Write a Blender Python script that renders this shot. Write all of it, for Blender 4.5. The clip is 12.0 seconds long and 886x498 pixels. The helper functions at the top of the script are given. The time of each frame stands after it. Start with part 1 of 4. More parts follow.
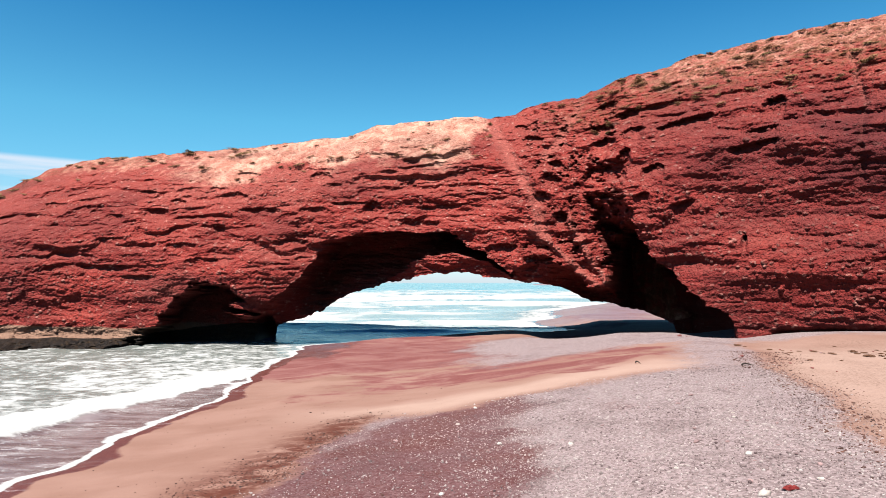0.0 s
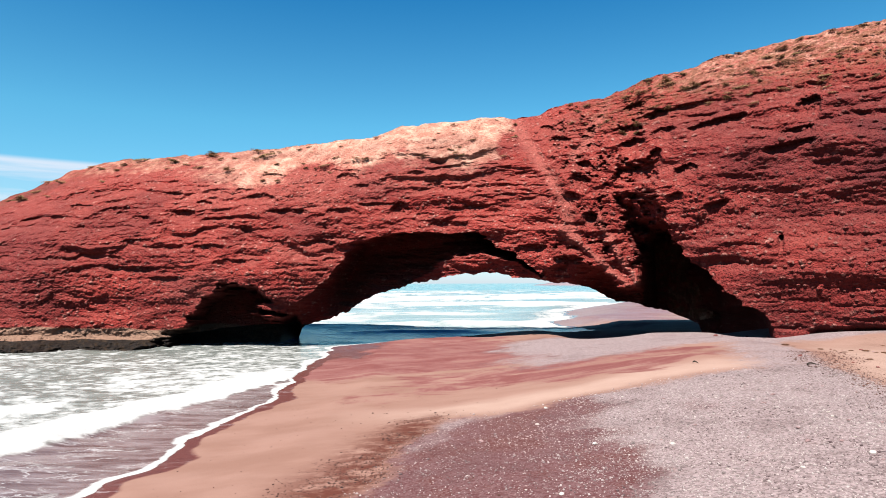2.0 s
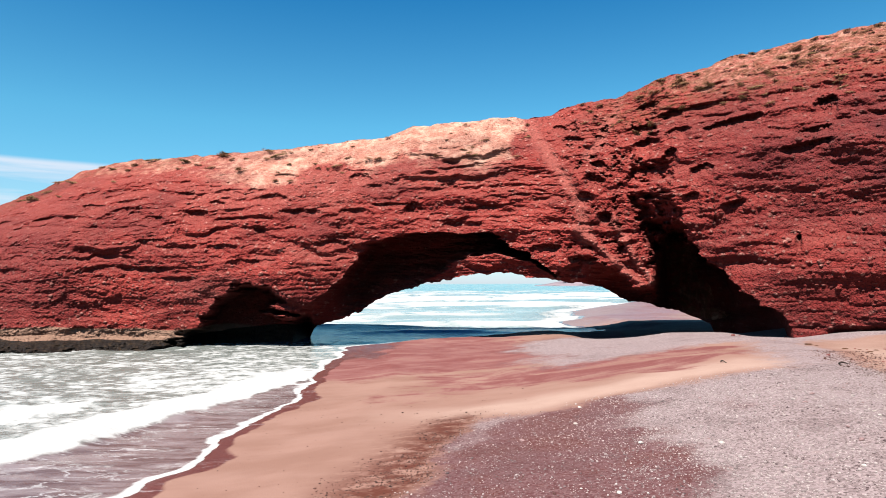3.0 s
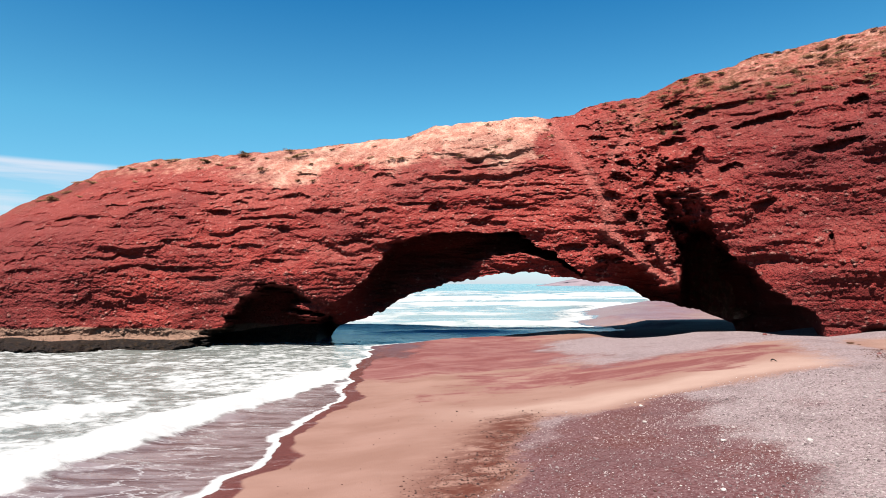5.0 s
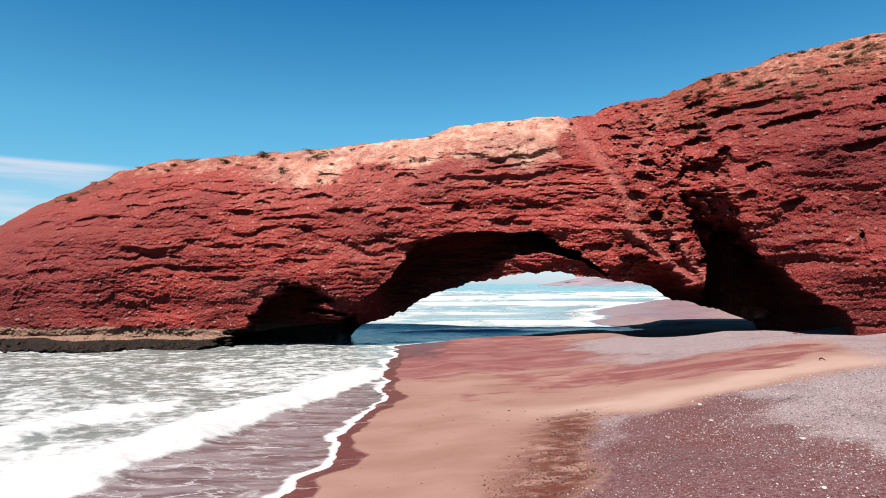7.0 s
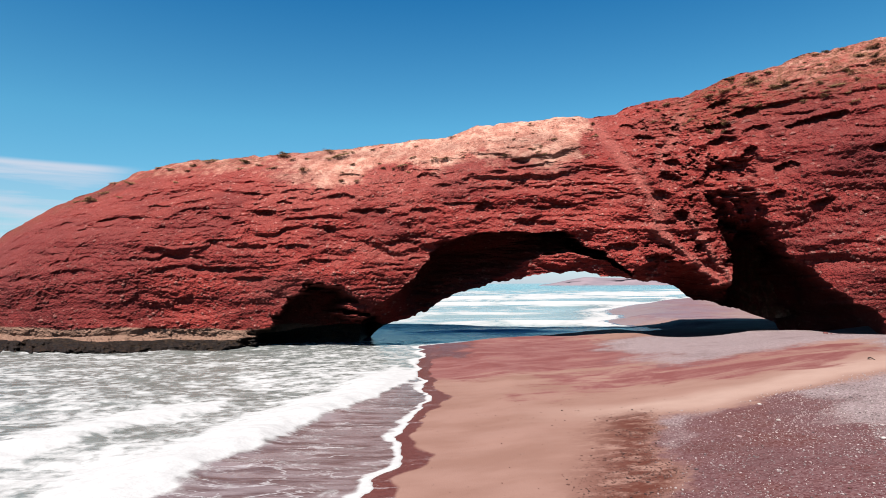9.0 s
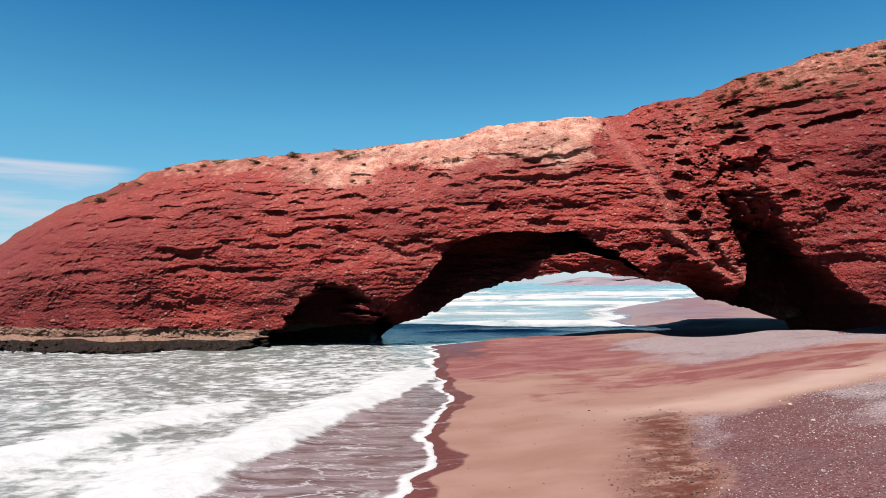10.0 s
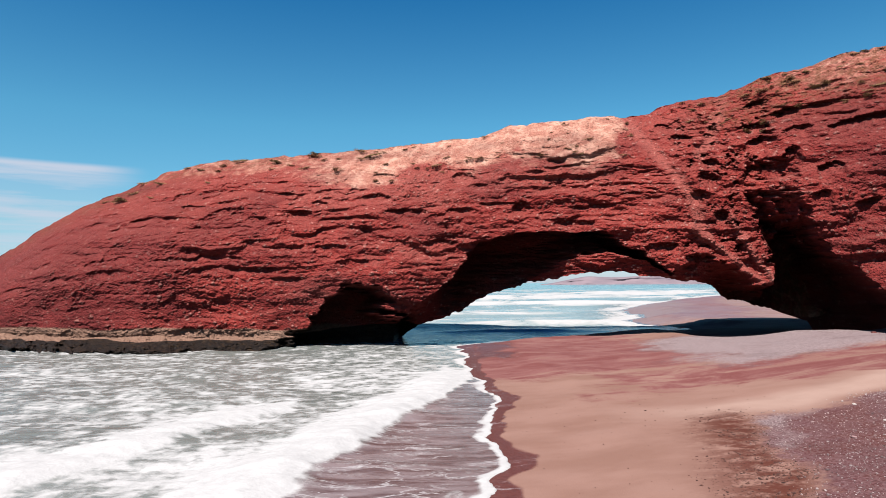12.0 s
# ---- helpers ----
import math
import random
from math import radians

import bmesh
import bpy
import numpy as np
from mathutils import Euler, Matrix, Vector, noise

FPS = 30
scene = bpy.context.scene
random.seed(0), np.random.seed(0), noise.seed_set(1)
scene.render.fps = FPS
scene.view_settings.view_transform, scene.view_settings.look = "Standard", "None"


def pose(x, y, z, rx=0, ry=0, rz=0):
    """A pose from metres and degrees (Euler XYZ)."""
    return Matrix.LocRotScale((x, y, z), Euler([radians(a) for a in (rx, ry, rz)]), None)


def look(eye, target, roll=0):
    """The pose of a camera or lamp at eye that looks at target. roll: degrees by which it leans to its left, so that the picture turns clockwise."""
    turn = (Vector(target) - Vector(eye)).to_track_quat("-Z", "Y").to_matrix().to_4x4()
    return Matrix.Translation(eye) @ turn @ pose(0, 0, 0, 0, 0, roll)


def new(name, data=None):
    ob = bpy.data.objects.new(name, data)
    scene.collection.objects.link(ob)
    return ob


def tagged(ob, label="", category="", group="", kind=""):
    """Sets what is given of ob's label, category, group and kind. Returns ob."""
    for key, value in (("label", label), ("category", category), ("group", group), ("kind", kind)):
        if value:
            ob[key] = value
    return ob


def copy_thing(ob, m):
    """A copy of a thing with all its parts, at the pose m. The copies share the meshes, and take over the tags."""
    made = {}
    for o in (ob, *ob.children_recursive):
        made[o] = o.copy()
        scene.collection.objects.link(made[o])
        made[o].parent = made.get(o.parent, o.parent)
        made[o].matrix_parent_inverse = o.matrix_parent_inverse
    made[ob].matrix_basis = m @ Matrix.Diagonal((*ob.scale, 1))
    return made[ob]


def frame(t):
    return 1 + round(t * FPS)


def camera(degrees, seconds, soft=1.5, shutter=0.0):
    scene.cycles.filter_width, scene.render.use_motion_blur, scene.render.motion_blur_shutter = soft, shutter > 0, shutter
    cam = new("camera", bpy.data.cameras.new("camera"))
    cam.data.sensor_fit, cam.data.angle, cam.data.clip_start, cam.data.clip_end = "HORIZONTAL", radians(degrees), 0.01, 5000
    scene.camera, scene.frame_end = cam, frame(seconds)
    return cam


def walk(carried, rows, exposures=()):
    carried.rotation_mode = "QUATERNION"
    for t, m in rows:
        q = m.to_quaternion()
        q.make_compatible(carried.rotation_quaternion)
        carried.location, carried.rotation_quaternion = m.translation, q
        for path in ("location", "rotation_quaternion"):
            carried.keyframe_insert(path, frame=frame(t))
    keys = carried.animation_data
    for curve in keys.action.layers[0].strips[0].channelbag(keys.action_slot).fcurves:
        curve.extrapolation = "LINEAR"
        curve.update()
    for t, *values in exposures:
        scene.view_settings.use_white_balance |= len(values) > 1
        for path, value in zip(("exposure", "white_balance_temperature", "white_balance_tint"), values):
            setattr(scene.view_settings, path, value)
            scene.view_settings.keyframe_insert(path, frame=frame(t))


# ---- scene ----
cam = camera(70.0, 12.0, soft=0.75)
METRES, EYE, TILT, LEAN, TURN = 16.4, 7.0, 3.0, 0.0, 0.0
ROWS = [
    (0, 0.0000, 0.0000, 0.0000, 0.000, 0.000, -0.000),
    (0.5, -0.0443, -0.0005, 0.0003, 0.000, 0.016, 0.050),
    (1, -0.0913, -0.0014, 0.0005, -0.000, 0.031, 0.100),
    (1.5, -0.1385, -0.0021, 0.0004, 0.000, 0.039, 0.140),
    (2, -0.1847, -0.0024, 0.0001, 0.016, 0.054, 0.170),
    (2.5, -0.2298, -0.0026, -0.0012, 0.023, 0.078, 0.180),
    (3, -0.2737, -0.0031, -0.0022, 0.031, 0.093, 0.190),
    (5, -0.4343, -0.0050, -0.0054, 0.085, 0.101, 0.240),
    (5.5, -0.4736, -0.0053, -0.0054, 0.085, 0.093, 0.260),
    (6, -0.5125, -0.0057, -0.0057, 0.085, 0.093, 0.270),
    (6.5, -0.5516, -0.0061, -0.0058, 0.085, 0.093, 0.290),
    (7, -0.5903, -0.0063, -0.0064, 0.093, 0.093, 0.300),
    (9, -0.7480, -0.0097, -0.0052, 0.117, 0.101, 0.390),
    (9.5, -0.7886, -0.0106, -0.0040, 0.117, 0.093, 0.410),
    (10, -0.8300, -0.0116, -0.0026, 0.117, 0.078, 0.440),
    (10.5, -0.8721, -0.0120, -0.0011, 0.109, 0.062, 0.450),
    (11, -0.9143, -0.0122, 0.0001, 0.117, 0.047, 0.470),
    (11.5, -0.9567, -0.0112, -0.0001, 0.117, 0.054, 0.480),
    (12, -0.9997, -0.0109, 0.0002, 0.109, 0.054, 0.480),
]
EXPOSURES = [(0.0, 2.20, 6500, 9.5), (3.0, 2.18, 6500, 10), (7.0, 2.01, 6480, 11.5), (12.0, 1.82, 6460, 14)]
walk(cam, [(t, pose(0, 0, EYE, TILT, LEAN, TURN) @ pose(METRES * x, METRES * y, METRES * z, 90 + pitch, roll, yaw)) for t, x, y, z, yaw, pitch, roll in ROWS], EXPOSURES)

# ---- light ----
SUN_UP, SUN_SIDE = 58.0, 26.0          # degrees above the horizon, and to the left of straight behind
world = bpy.data.worlds.new("sky")
scene.world = world
world.use_nodes = True


def build_sky():
    nt = world.node_tree
    nt.nodes.clear()
    out = nt.nodes.new("ShaderNodeOutputWorld")
    bg = nt.nodes.new("ShaderNodeBackground")
    sky = nt.nodes.new("ShaderNodeTexSky")
    sky.sky_type = "NISHITA"
    sky.sun_disc = False
    sky.sun_elevation = radians(SUN_UP)
    sky.sun_rotation = radians(180 + SUN_SIDE)
    sky.altitude = 0
    sky.air_density, sky.dust_density, sky.ozone_density = 1.0, 0.3, 4.0
    # thin cirrus low over the sea
    tc = nt.nodes.new("ShaderNodeTexCoord")
    sep = nt.nodes.new("ShaderNodeSeparateXYZ")
    nt.links.new(tc.outputs["Generated"], sep.inputs[0])
    mp = nt.nodes.new("ShaderNodeMapping")
    mp.inputs["Location"].default_value = (0.35, 0.0, 0.12)
    mp.inputs["Rotation"].default_value = (0, radians(-2.5), 0)
    mp.inputs["Scale"].default_value = (1.9, 1.0, 34.0)
    nt.links.new(tc.outputs["Generated"], mp.inputs[0])
    nz = nt.nodes.new("ShaderNodeTexNoise")
    nz.inputs["Scale"].default_value, nz.inputs["Detail"].default_value, nz.inputs["Roughness"].default_value = 1.6, 7, 0.55
    nz.inputs["Distortion"].default_value = 0.4
    nt.links.new(mp.outputs[0], nz.inputs["Vector"])
    ramp = nt.nodes.new("ShaderNodeMapRange")
    ramp.inputs[1].default_value, ramp.inputs[2].default_value, ramp.inputs[3].default_value, ramp.inputs[4].default_value = 0.42, 0.62, 0.22, 0.90
    nt.links.new(nz.outputs[0], ramp.inputs[0])
    low = nt.nodes.new("ShaderNodeMapRange")
    low.interpolation_type = "SMOOTHSTEP"
    low.inputs[1].default_value, low.inputs[2].default_value = 0.169, 0.161
    low.inputs[3].default_value, low.inputs[4].default_value = 0.0, 1.0
    nt.links.new(sep.outputs["Z"], low.inputs[0])
    west = nt.nodes.new("ShaderNodeMapRange")
    west.interpolation_type = "SMOOTHSTEP"
    west.inputs[1].default_value, west.inputs[2].default_value = -0.415, -0.49
    west.inputs[3].default_value, west.inputs[4].default_value = 0.0, 0.85
    nt.links.new(sep.outputs["X"], west.inputs[0])
    rim = nt.nodes.new("ShaderNodeMapRange")
    rim.interpolation_type = "SMOOTHSTEP"
    rim.inputs[1].default_value, rim.inputs[2].default_value, rim.inputs[3].default_value, rim.inputs[4].default_value = 0.155, 0.163, 0.0, 0.75
    nt.links.new(sep.outputs["Z"], rim.inputs[0])
    both = nt.nodes.new("ShaderNodeMath")
    both.use_clamp = True
    nt.links.new(ramp.outputs[0], both.inputs[0]); nt.links.new(rim.outputs[0], both.inputs[1])
    m1 = nt.nodes.new("ShaderNodeMath"); m1.operation = "MULTIPLY"
    m2 = nt.nodes.new("ShaderNodeMath"); m2.operation = "MULTIPLY"
    nt.links.new(both.outputs[0], m1.inputs[0]); nt.links.new(low.outputs[0], m1.inputs[1])
    nt.links.new(m1.outputs[0], m2.inputs[0]); nt.links.new(west.outputs[0], m2.inputs[1])
    tint = nt.nodes.new("ShaderNodeMix"); tint.data_type = "RGBA"; tint.blend_type = "MULTIPLY"
    tint.inputs[0].default_value = 1.0
    rise = nt.nodes.new("ShaderNodeMapRange")
    rise.inputs[1].default_value, rise.inputs[2].default_value = 0.0, 1.0
    nt.links.new(sep.outputs["Z"], rise.inputs[0])
    grade = nt.nodes.new("ShaderNodeValToRGB")
    grade.color_ramp.elements[0].color, grade.color_ramp.elements[1].color = SKY_TINTS[0], SKY_TINTS[3]
    grade.color_ramp.elements.new(0.09).color = SKY_TINTS[1]
    grade.color_ramp.elements.new(0.42).color = SKY_TINTS[2]
    grade.color_ramp.elements.new(0.24).color = SKY_TINTS[4]
    nt.links.new(rise.outputs[0], grade.inputs[0])
    nt.links.new(grade.outputs[0], tint.inputs[7])
    nt.links.new(sky.outputs[0], tint.inputs[6])
    mix = nt.nodes.new("ShaderNodeMix"); mix.data_type = "RGBA"
    mix.inputs[7].default_value = (3.4, 3.75, 4.3, 1)
    nt.links.new(m2.outputs[0], mix.inputs[0]); nt.links.new(tint.outputs[2], mix.inputs[6])
    nt.links.new(mix.outputs[2], bg.inputs[0])
    bg.inputs[1].default_value = SKY_STRENGTH
    nt.links.new(bg.outputs[0], out.inputs[0])


SKY_STRENGTH = 0.05
SKY_TINTS = (0.49, 0.58, 0.79, 1), (0.40, 0.665, 0.67, 1), (0.095, 0.505, 0.655, 1), (0.045, 0.25, 0.38, 1), (0.30, 0.72, 0.72, 1)
build_sky()
sun_data = bpy.data.lights.new("sun", "SUN")
sun_data.energy, sun_data.angle, sun_data.color = 5.0, radians(0.53), (1.0, 0.93, 0.85)
sun = new("sun", sun_data)
sun.matrix_world = look((-60 * math.tan(radians(SUN_SIDE)), -60, 60 / math.cos(radians(SUN_SIDE)) * math.tan(radians(SUN_UP))), (0, 0, 0))


# ---- number tools ----
def vnoise(x, y, seed=0):
    """Value noise in 0..1."""
    x, y = np.broadcast_arrays(np.asarray(x, float), np.asarray(y, float))
    xi, yi = np.floor(x).astype(np.int64), np.floor(y).astype(np.int64)
    fx, fy = x - xi, y - yi
    fx, fy = fx * fx * fx * (fx * (fx * 6 - 15) + 10), fy * fy * fy * (fy * (fy * 6 - 15) + 10)

    def h(a, b):
        a, b = np.atleast_1d(a), np.atleast_1d(b)
        n = (a * 374761393 + b * 668265263 + seed * 974634777) & 0xFFFFFFFF
        n = ((n ^ (n >> 13)) * 1274126177) & 0xFFFFFFFF
        n = ((n ^ (n >> 15)) * 2246822519) & 0xFFFFFFFF
        return ((n ^ (n >> 16)) & 0xFFFFFF) / float(0xFFFFFF)

    a, b, c, d = h(xi, yi), h(xi + 1, yi), h(xi, yi + 1), h(xi + 1, yi + 1)
    return (a + (b - a) * fx) * (1 - fy) + (c + (d - c) * fx) * fy


def fbm(x, y, seed=0, octaves=4, gain=0.5):
    total, amp, norm = 0.0, 1.0, 0.0
    for i in range(octaves):
        total = total + amp * vnoise(x * 2 ** i + 17.3 * i, y * 2 ** i - 9.1 * i, seed + i)
        norm += amp
        amp *= gain
    return total / norm


def step(a, b, v):
    t = np.clip((v - a) / (b - a), 0, 1)
    return t * t * (3 - 2 * t)


def curve(pairs):
    a = np.array(pairs, float)
    return lambda v: np.interp(v, a[:, 0], a[:, 1])


def spaced(*spans):
    """Ticks over joined spans (start, end, step at start, step at end)."""
    out = []
    for a, b, s0, s1 in spans:
        v = a
        while v < b - 1e-6:
            out.append(v)
            v += s0 + (s1 - s0) * (v - a) / (b - a)
    return np.array(out + [spans[-1][1]])


def sheet(name, verts, rows, cols, mat, attrs=None, keep=None):
    """A smooth grid mesh from rows x cols points."""
    i = np.arange(rows * cols).reshape(rows, cols)
    q = np.stack([i[:-1, :-1], i[:-1, 1:], i[1:, 1:], i[1:, :-1]], -1).reshape(-1, 4)
    if keep is not None:
        q = q[keep.reshape(-1)]
    me = bpy.data.meshes.new(name)
    me.vertices.add(rows * cols)
    me.vertices.foreach_set("co", np.asarray(verts, np.float32).reshape(-1))
    me.loops.add(q.size)
    me.loops.foreach_set("vertex_index", q.reshape(-1).astype(np.int32))
    me.polygons.add(len(q))
    me.polygons.foreach_set("loop_start", (np.arange(len(q)) * 4).astype(np.int32))
    me.update(calc_edges=True)
    me.polygons.foreach_set("use_smooth", np.ones(len(q), bool))
    for key, val in (attrs or {}).items():
        me.attributes.new(key, "FLOAT", "POINT").data.foreach_set("value", np.asarray(val, np.float32).reshape(-1))
    me.materials.append(mat)
    me.validate()
    return new(name, me)


# ---- materials ----
class Nodes:
    """Short hand for a node material."""

    def __init__(self, name):
        self.mat = bpy.data.materials.new(name)
        self.mat.use_nodes = True
        self.nt = self.mat.node_tree
        self.bsdf = self.nt.nodes["Principled BSDF"]
        self.geo = self.nt.nodes.new("ShaderNodeNewGeometry")
        self.pos = self.geo.outputs["Position"]

    def link(self, a, b):
        self.nt.links.new(a, b)

    def put(self, sock, v):
        if isinstance(v, bpy.types.NodeSocket):
            self.link(v, sock)
        else:
            sock.default_value = v

    def attr(self, key):
        n = self.nt.nodes.new("ShaderNodeAttribute")
        n.attribute_name = key
        return n.outputs["Fac"]

    def scaled(self, scale, shift=(0, 0, 0)):
        n = self.nt.nodes.new("ShaderNodeMapping")
        n.inputs["Scale"].default_value = scale
        n.inputs["Location"].default_value = shift
        self.link(self.pos, n.inputs[0])
        return n.outputs[0]

    def noise(self, scale, detail=5, rough=0.6, stretch=(1, 1, 1), distort=0.0):
        n = self.nt.nodes.new("ShaderNodeTexNoise")
        n.inputs["Scale"].default_value, n.inputs["Detail"].default_value = scale, detail
        n.inputs["Roughness"].default_value, n.inputs["Distortion"].default_value = rough, distort
        self.link(self.scaled(stretch), n.inputs["Vector"])
        return n.outputs[0]

    def cells(self, scale, out="Distance", stretch=(1, 1, 1), rand=1.0):
        n = self.nt.nodes.new("ShaderNodeTexVoronoi")
        n.inputs["Scale"].default_value, n.inputs["Randomness"].default_value = scale, rand
        self.link(self.scaled(stretch), n.inputs["Vector"])
        return n.outputs[out]

    def span(self, v, a, b, c=0.0, d=1.0, smooth=True):
        n = self.nt.nodes.new("ShaderNodeMapRange")
        n.interpolation_type = "SMOOTHSTEP" if smooth else "LINEAR"
        self.put(n.inputs[0], v)
        n.inputs[1].default_value, n.inputs[2].default_value = a, b
        n.inputs[3].default_value, n.inputs[4].default_value = c, d
        return n.outputs[0]

    def mix(self, f, a, b, mode="MIX"):
        n = self.nt.nodes.new("ShaderNodeMix")
        n.data_type, n.blend_type = "RGBA", mode
        self.put(n.inputs[0], f)
        self.put(n.inputs[6], (*a, 1) if isinstance(a, tuple) else a)
        self.put(n.inputs[7], (*b, 1) if isinstance(b, tuple) else b)
        return n.outputs[2]

    def math(self, op, a, b=0.0):
        n = self.nt.nodes.new("ShaderNodeMath")
        n.operation = op
        self.put(n.inputs[0], a)
        self.put(n.inputs[1], b)
        return n.outputs[0]

    def bump(self, height, dist, strength=1.0, under=None):
        n = self.nt.nodes.new("ShaderNodeBump")
        n.inputs["Distance"].default_value = dist
        self.put(n.inputs["Strength"], strength)
        self.link(height, n.inputs["Height"])
        if under:
            self.link(under, n.inputs["Normal"])
        return n.outputs[0]

    def done(self, colour, rough=0.9, normal=None, spec=0.3):
        self.put(self.bsdf.inputs["Base Color"], (*colour, 1) if isinstance(colour, tuple) else colour)
        self.put(self.bsdf.inputs["Roughness"], rough)
        self.put(self.bsdf.inputs["Specular IOR Level"], spec)
        if normal:
            self.link(normal, self.bsdf.inputs["Normal"])
        return self.mat


def rock_material():
    n = Nodes("red_conglomerate")
    base = n.mix(n.span(n.noise(0.22, 6, 0.62, (0.6, 0.6, 1.4)), 0.34, 0.68), (0.1140, 0.0110, 0.0096), (0.1710, 0.0214, 0.0173))
    base = n.mix(n.span(n.noise(1.0, 5, 0.65, (0.25, 0.25, 2.0)), 0.50, 0.74, 0, 0.7), base, (0.1420, 0.0310, 0.0258))
    base = n.mix(n.span(n.noise(0.7, 5, 0.6, (0.3, 0.3, 1.6)), 0.52, 0.74, 0, 0.65), base, (0.0377, 0.0050, 0.0054))
    base = n.mix(n.span(n.noise(0.09, 3, 0.5), 0.5, 0.72, 0, 0.5), base, (0.0532, 0.0075, 0.0070))
    base = n.mix(n.span(n.noise(4.5, 5, 0.8), 0.30, 0.60, 0.5, 0), base, (0.0364, 0.0032, 0.0037))
    base = n.mix(n.span(n.noise(7.0, 3, 0.75), 0.60, 0.74, 0, 0.45), base, (0.1462, 0.0430, 0.0371))
    up = n.nt.nodes.new("ShaderNodeSeparateXYZ")
    n.link(n.geo.outputs["Normal"], up.inputs[0])
    base = n.mix(n.span(up.outputs["Z"], 0.20, 0.80, 0, 0.55), base, (0.1370, 0.0341, 0.0273))
    dust = n.span(n.math("ADD", n.attr("dust"), n.math("MULTIPLY", n.math("SUBTRACT", n.noise(1.1, 6, 0.7, (0.7, 0.7, 1.3)), 0.5), 1.6)), 0.35, 1.05, 0, 0.8)
    base = n.mix(dust, base, n.mix(n.noise(2.0, 4, 0.7), (0.1354, 0.0299, 0.0240), (0.1872, 0.0598, 0.0495)))
    # pebbles of the conglomerate, each of its own tone
    grit = n.cells(4.2, "Color", (1, 1, 1.3))
    base = n.mix(n.span(grit, 0.34, 0.18, 0, 0.22), base, (0.0300, 0.0041, 0.0043))
    base = n.mix(n.span(grit, 0.70, 0.90, 0, 0.25), base, (0.1548, 0.0373, 0.0297))
    # embedded cobbles
    base = n.mix(n.math("MULTIPLY", n.attr("cobble"), n.span(n.noise(1.3, 2), 0.42, 0.60, 0.0, 0.95)), base, n.mix(n.span(n.noise(4.0), 0.35, 0.65), (0.106, 0.02818, 0.02384), (0.2544, 0.1208, 0.1004)))
    pale = n.span(n.math("ADD", n.attr("pale"), n.math("MULTIPLY", n.math("SUBTRACT", n.noise(0.9, 6, 0.75), 0.5), 1.7)), 0.28, 0.98)
    ochre = n.mix(n.span(n.noise(0.7, 6, 0.75), 0.40, 0.64), (0.2100, 0.0900, 0.0660), (0.3250, 0.1880, 0.1430))
    base = n.mix(pale, base, ochre)
    base = n.mix(n.math("MULTIPLY", n.attr("scrub"), n.span(n.noise(1.3, 5, 0.7), 0.42, 0.60, 0, 0.85)), base, (0.0790, 0.0310, 0.0160))
    # dark patches, with the shade between the landward wall's pebbles painted in
    base = n.mix(n.span(n.attr("stain_shade"), 0, 1, 0, 0.85, False), base, (0.04062, 0.006915, 0.008312))
    tan = n.span(n.math("ADD", n.attr("tan"), n.math("MULTIPLY", n.math("SUBTRACT", n.noise(0.5, 4, 0.6, (0.4, 0.4, 1.5)), 0.5), 0.5)), 0.3, 0.7)
    base = n.mix(tan, base, n.mix(n.noise(1.2), (0.1050, 0.0570, 0.0400), (0.1500, 0.0940, 0.0700)))
    wet = n.span(n.math("ADD", n.attr("wet"), n.math("MULTIPLY", n.math("SUBTRACT", n.noise(0.8, 5, 0.7), 0.5), 0.35)), 0.4, 0.6)
    base = n.mix(wet, base, n.mix(n.span(n.noise(2.2), 0.45, 0.7), (0.004431, 0.002881, 0.002555), (0.02215, 0.01268, 0.006388)))
    b = n.bump(n.noise(0.9, 6, 0.75, (0.7, 0.7, 1.5)), 0.22, 0.8)
    b = n.bump(n.span(n.cells(2.7), 0.0, 0.62, 1.0, 0.0, False), 0.13, 0.8, b)
    b = n.bump(n.span(n.cells(4.2, "Distance", (1, 1, 1.3)), 0.0, 0.6, 1.0, 0.0, False), 0.12, 0.9, b)
    b = n.bump(n.span(n.cells(6.5), 0.0, 0.6, 1.0, 0.0, False), 0.13, 0.8, b)
    b = n.bump(n.noise(8.0, 4, 0.8), 0.08, 1.0, b)
    return n.done(base, n.span(wet, 0, 1, 0.95, 0.6), b, 0.12)


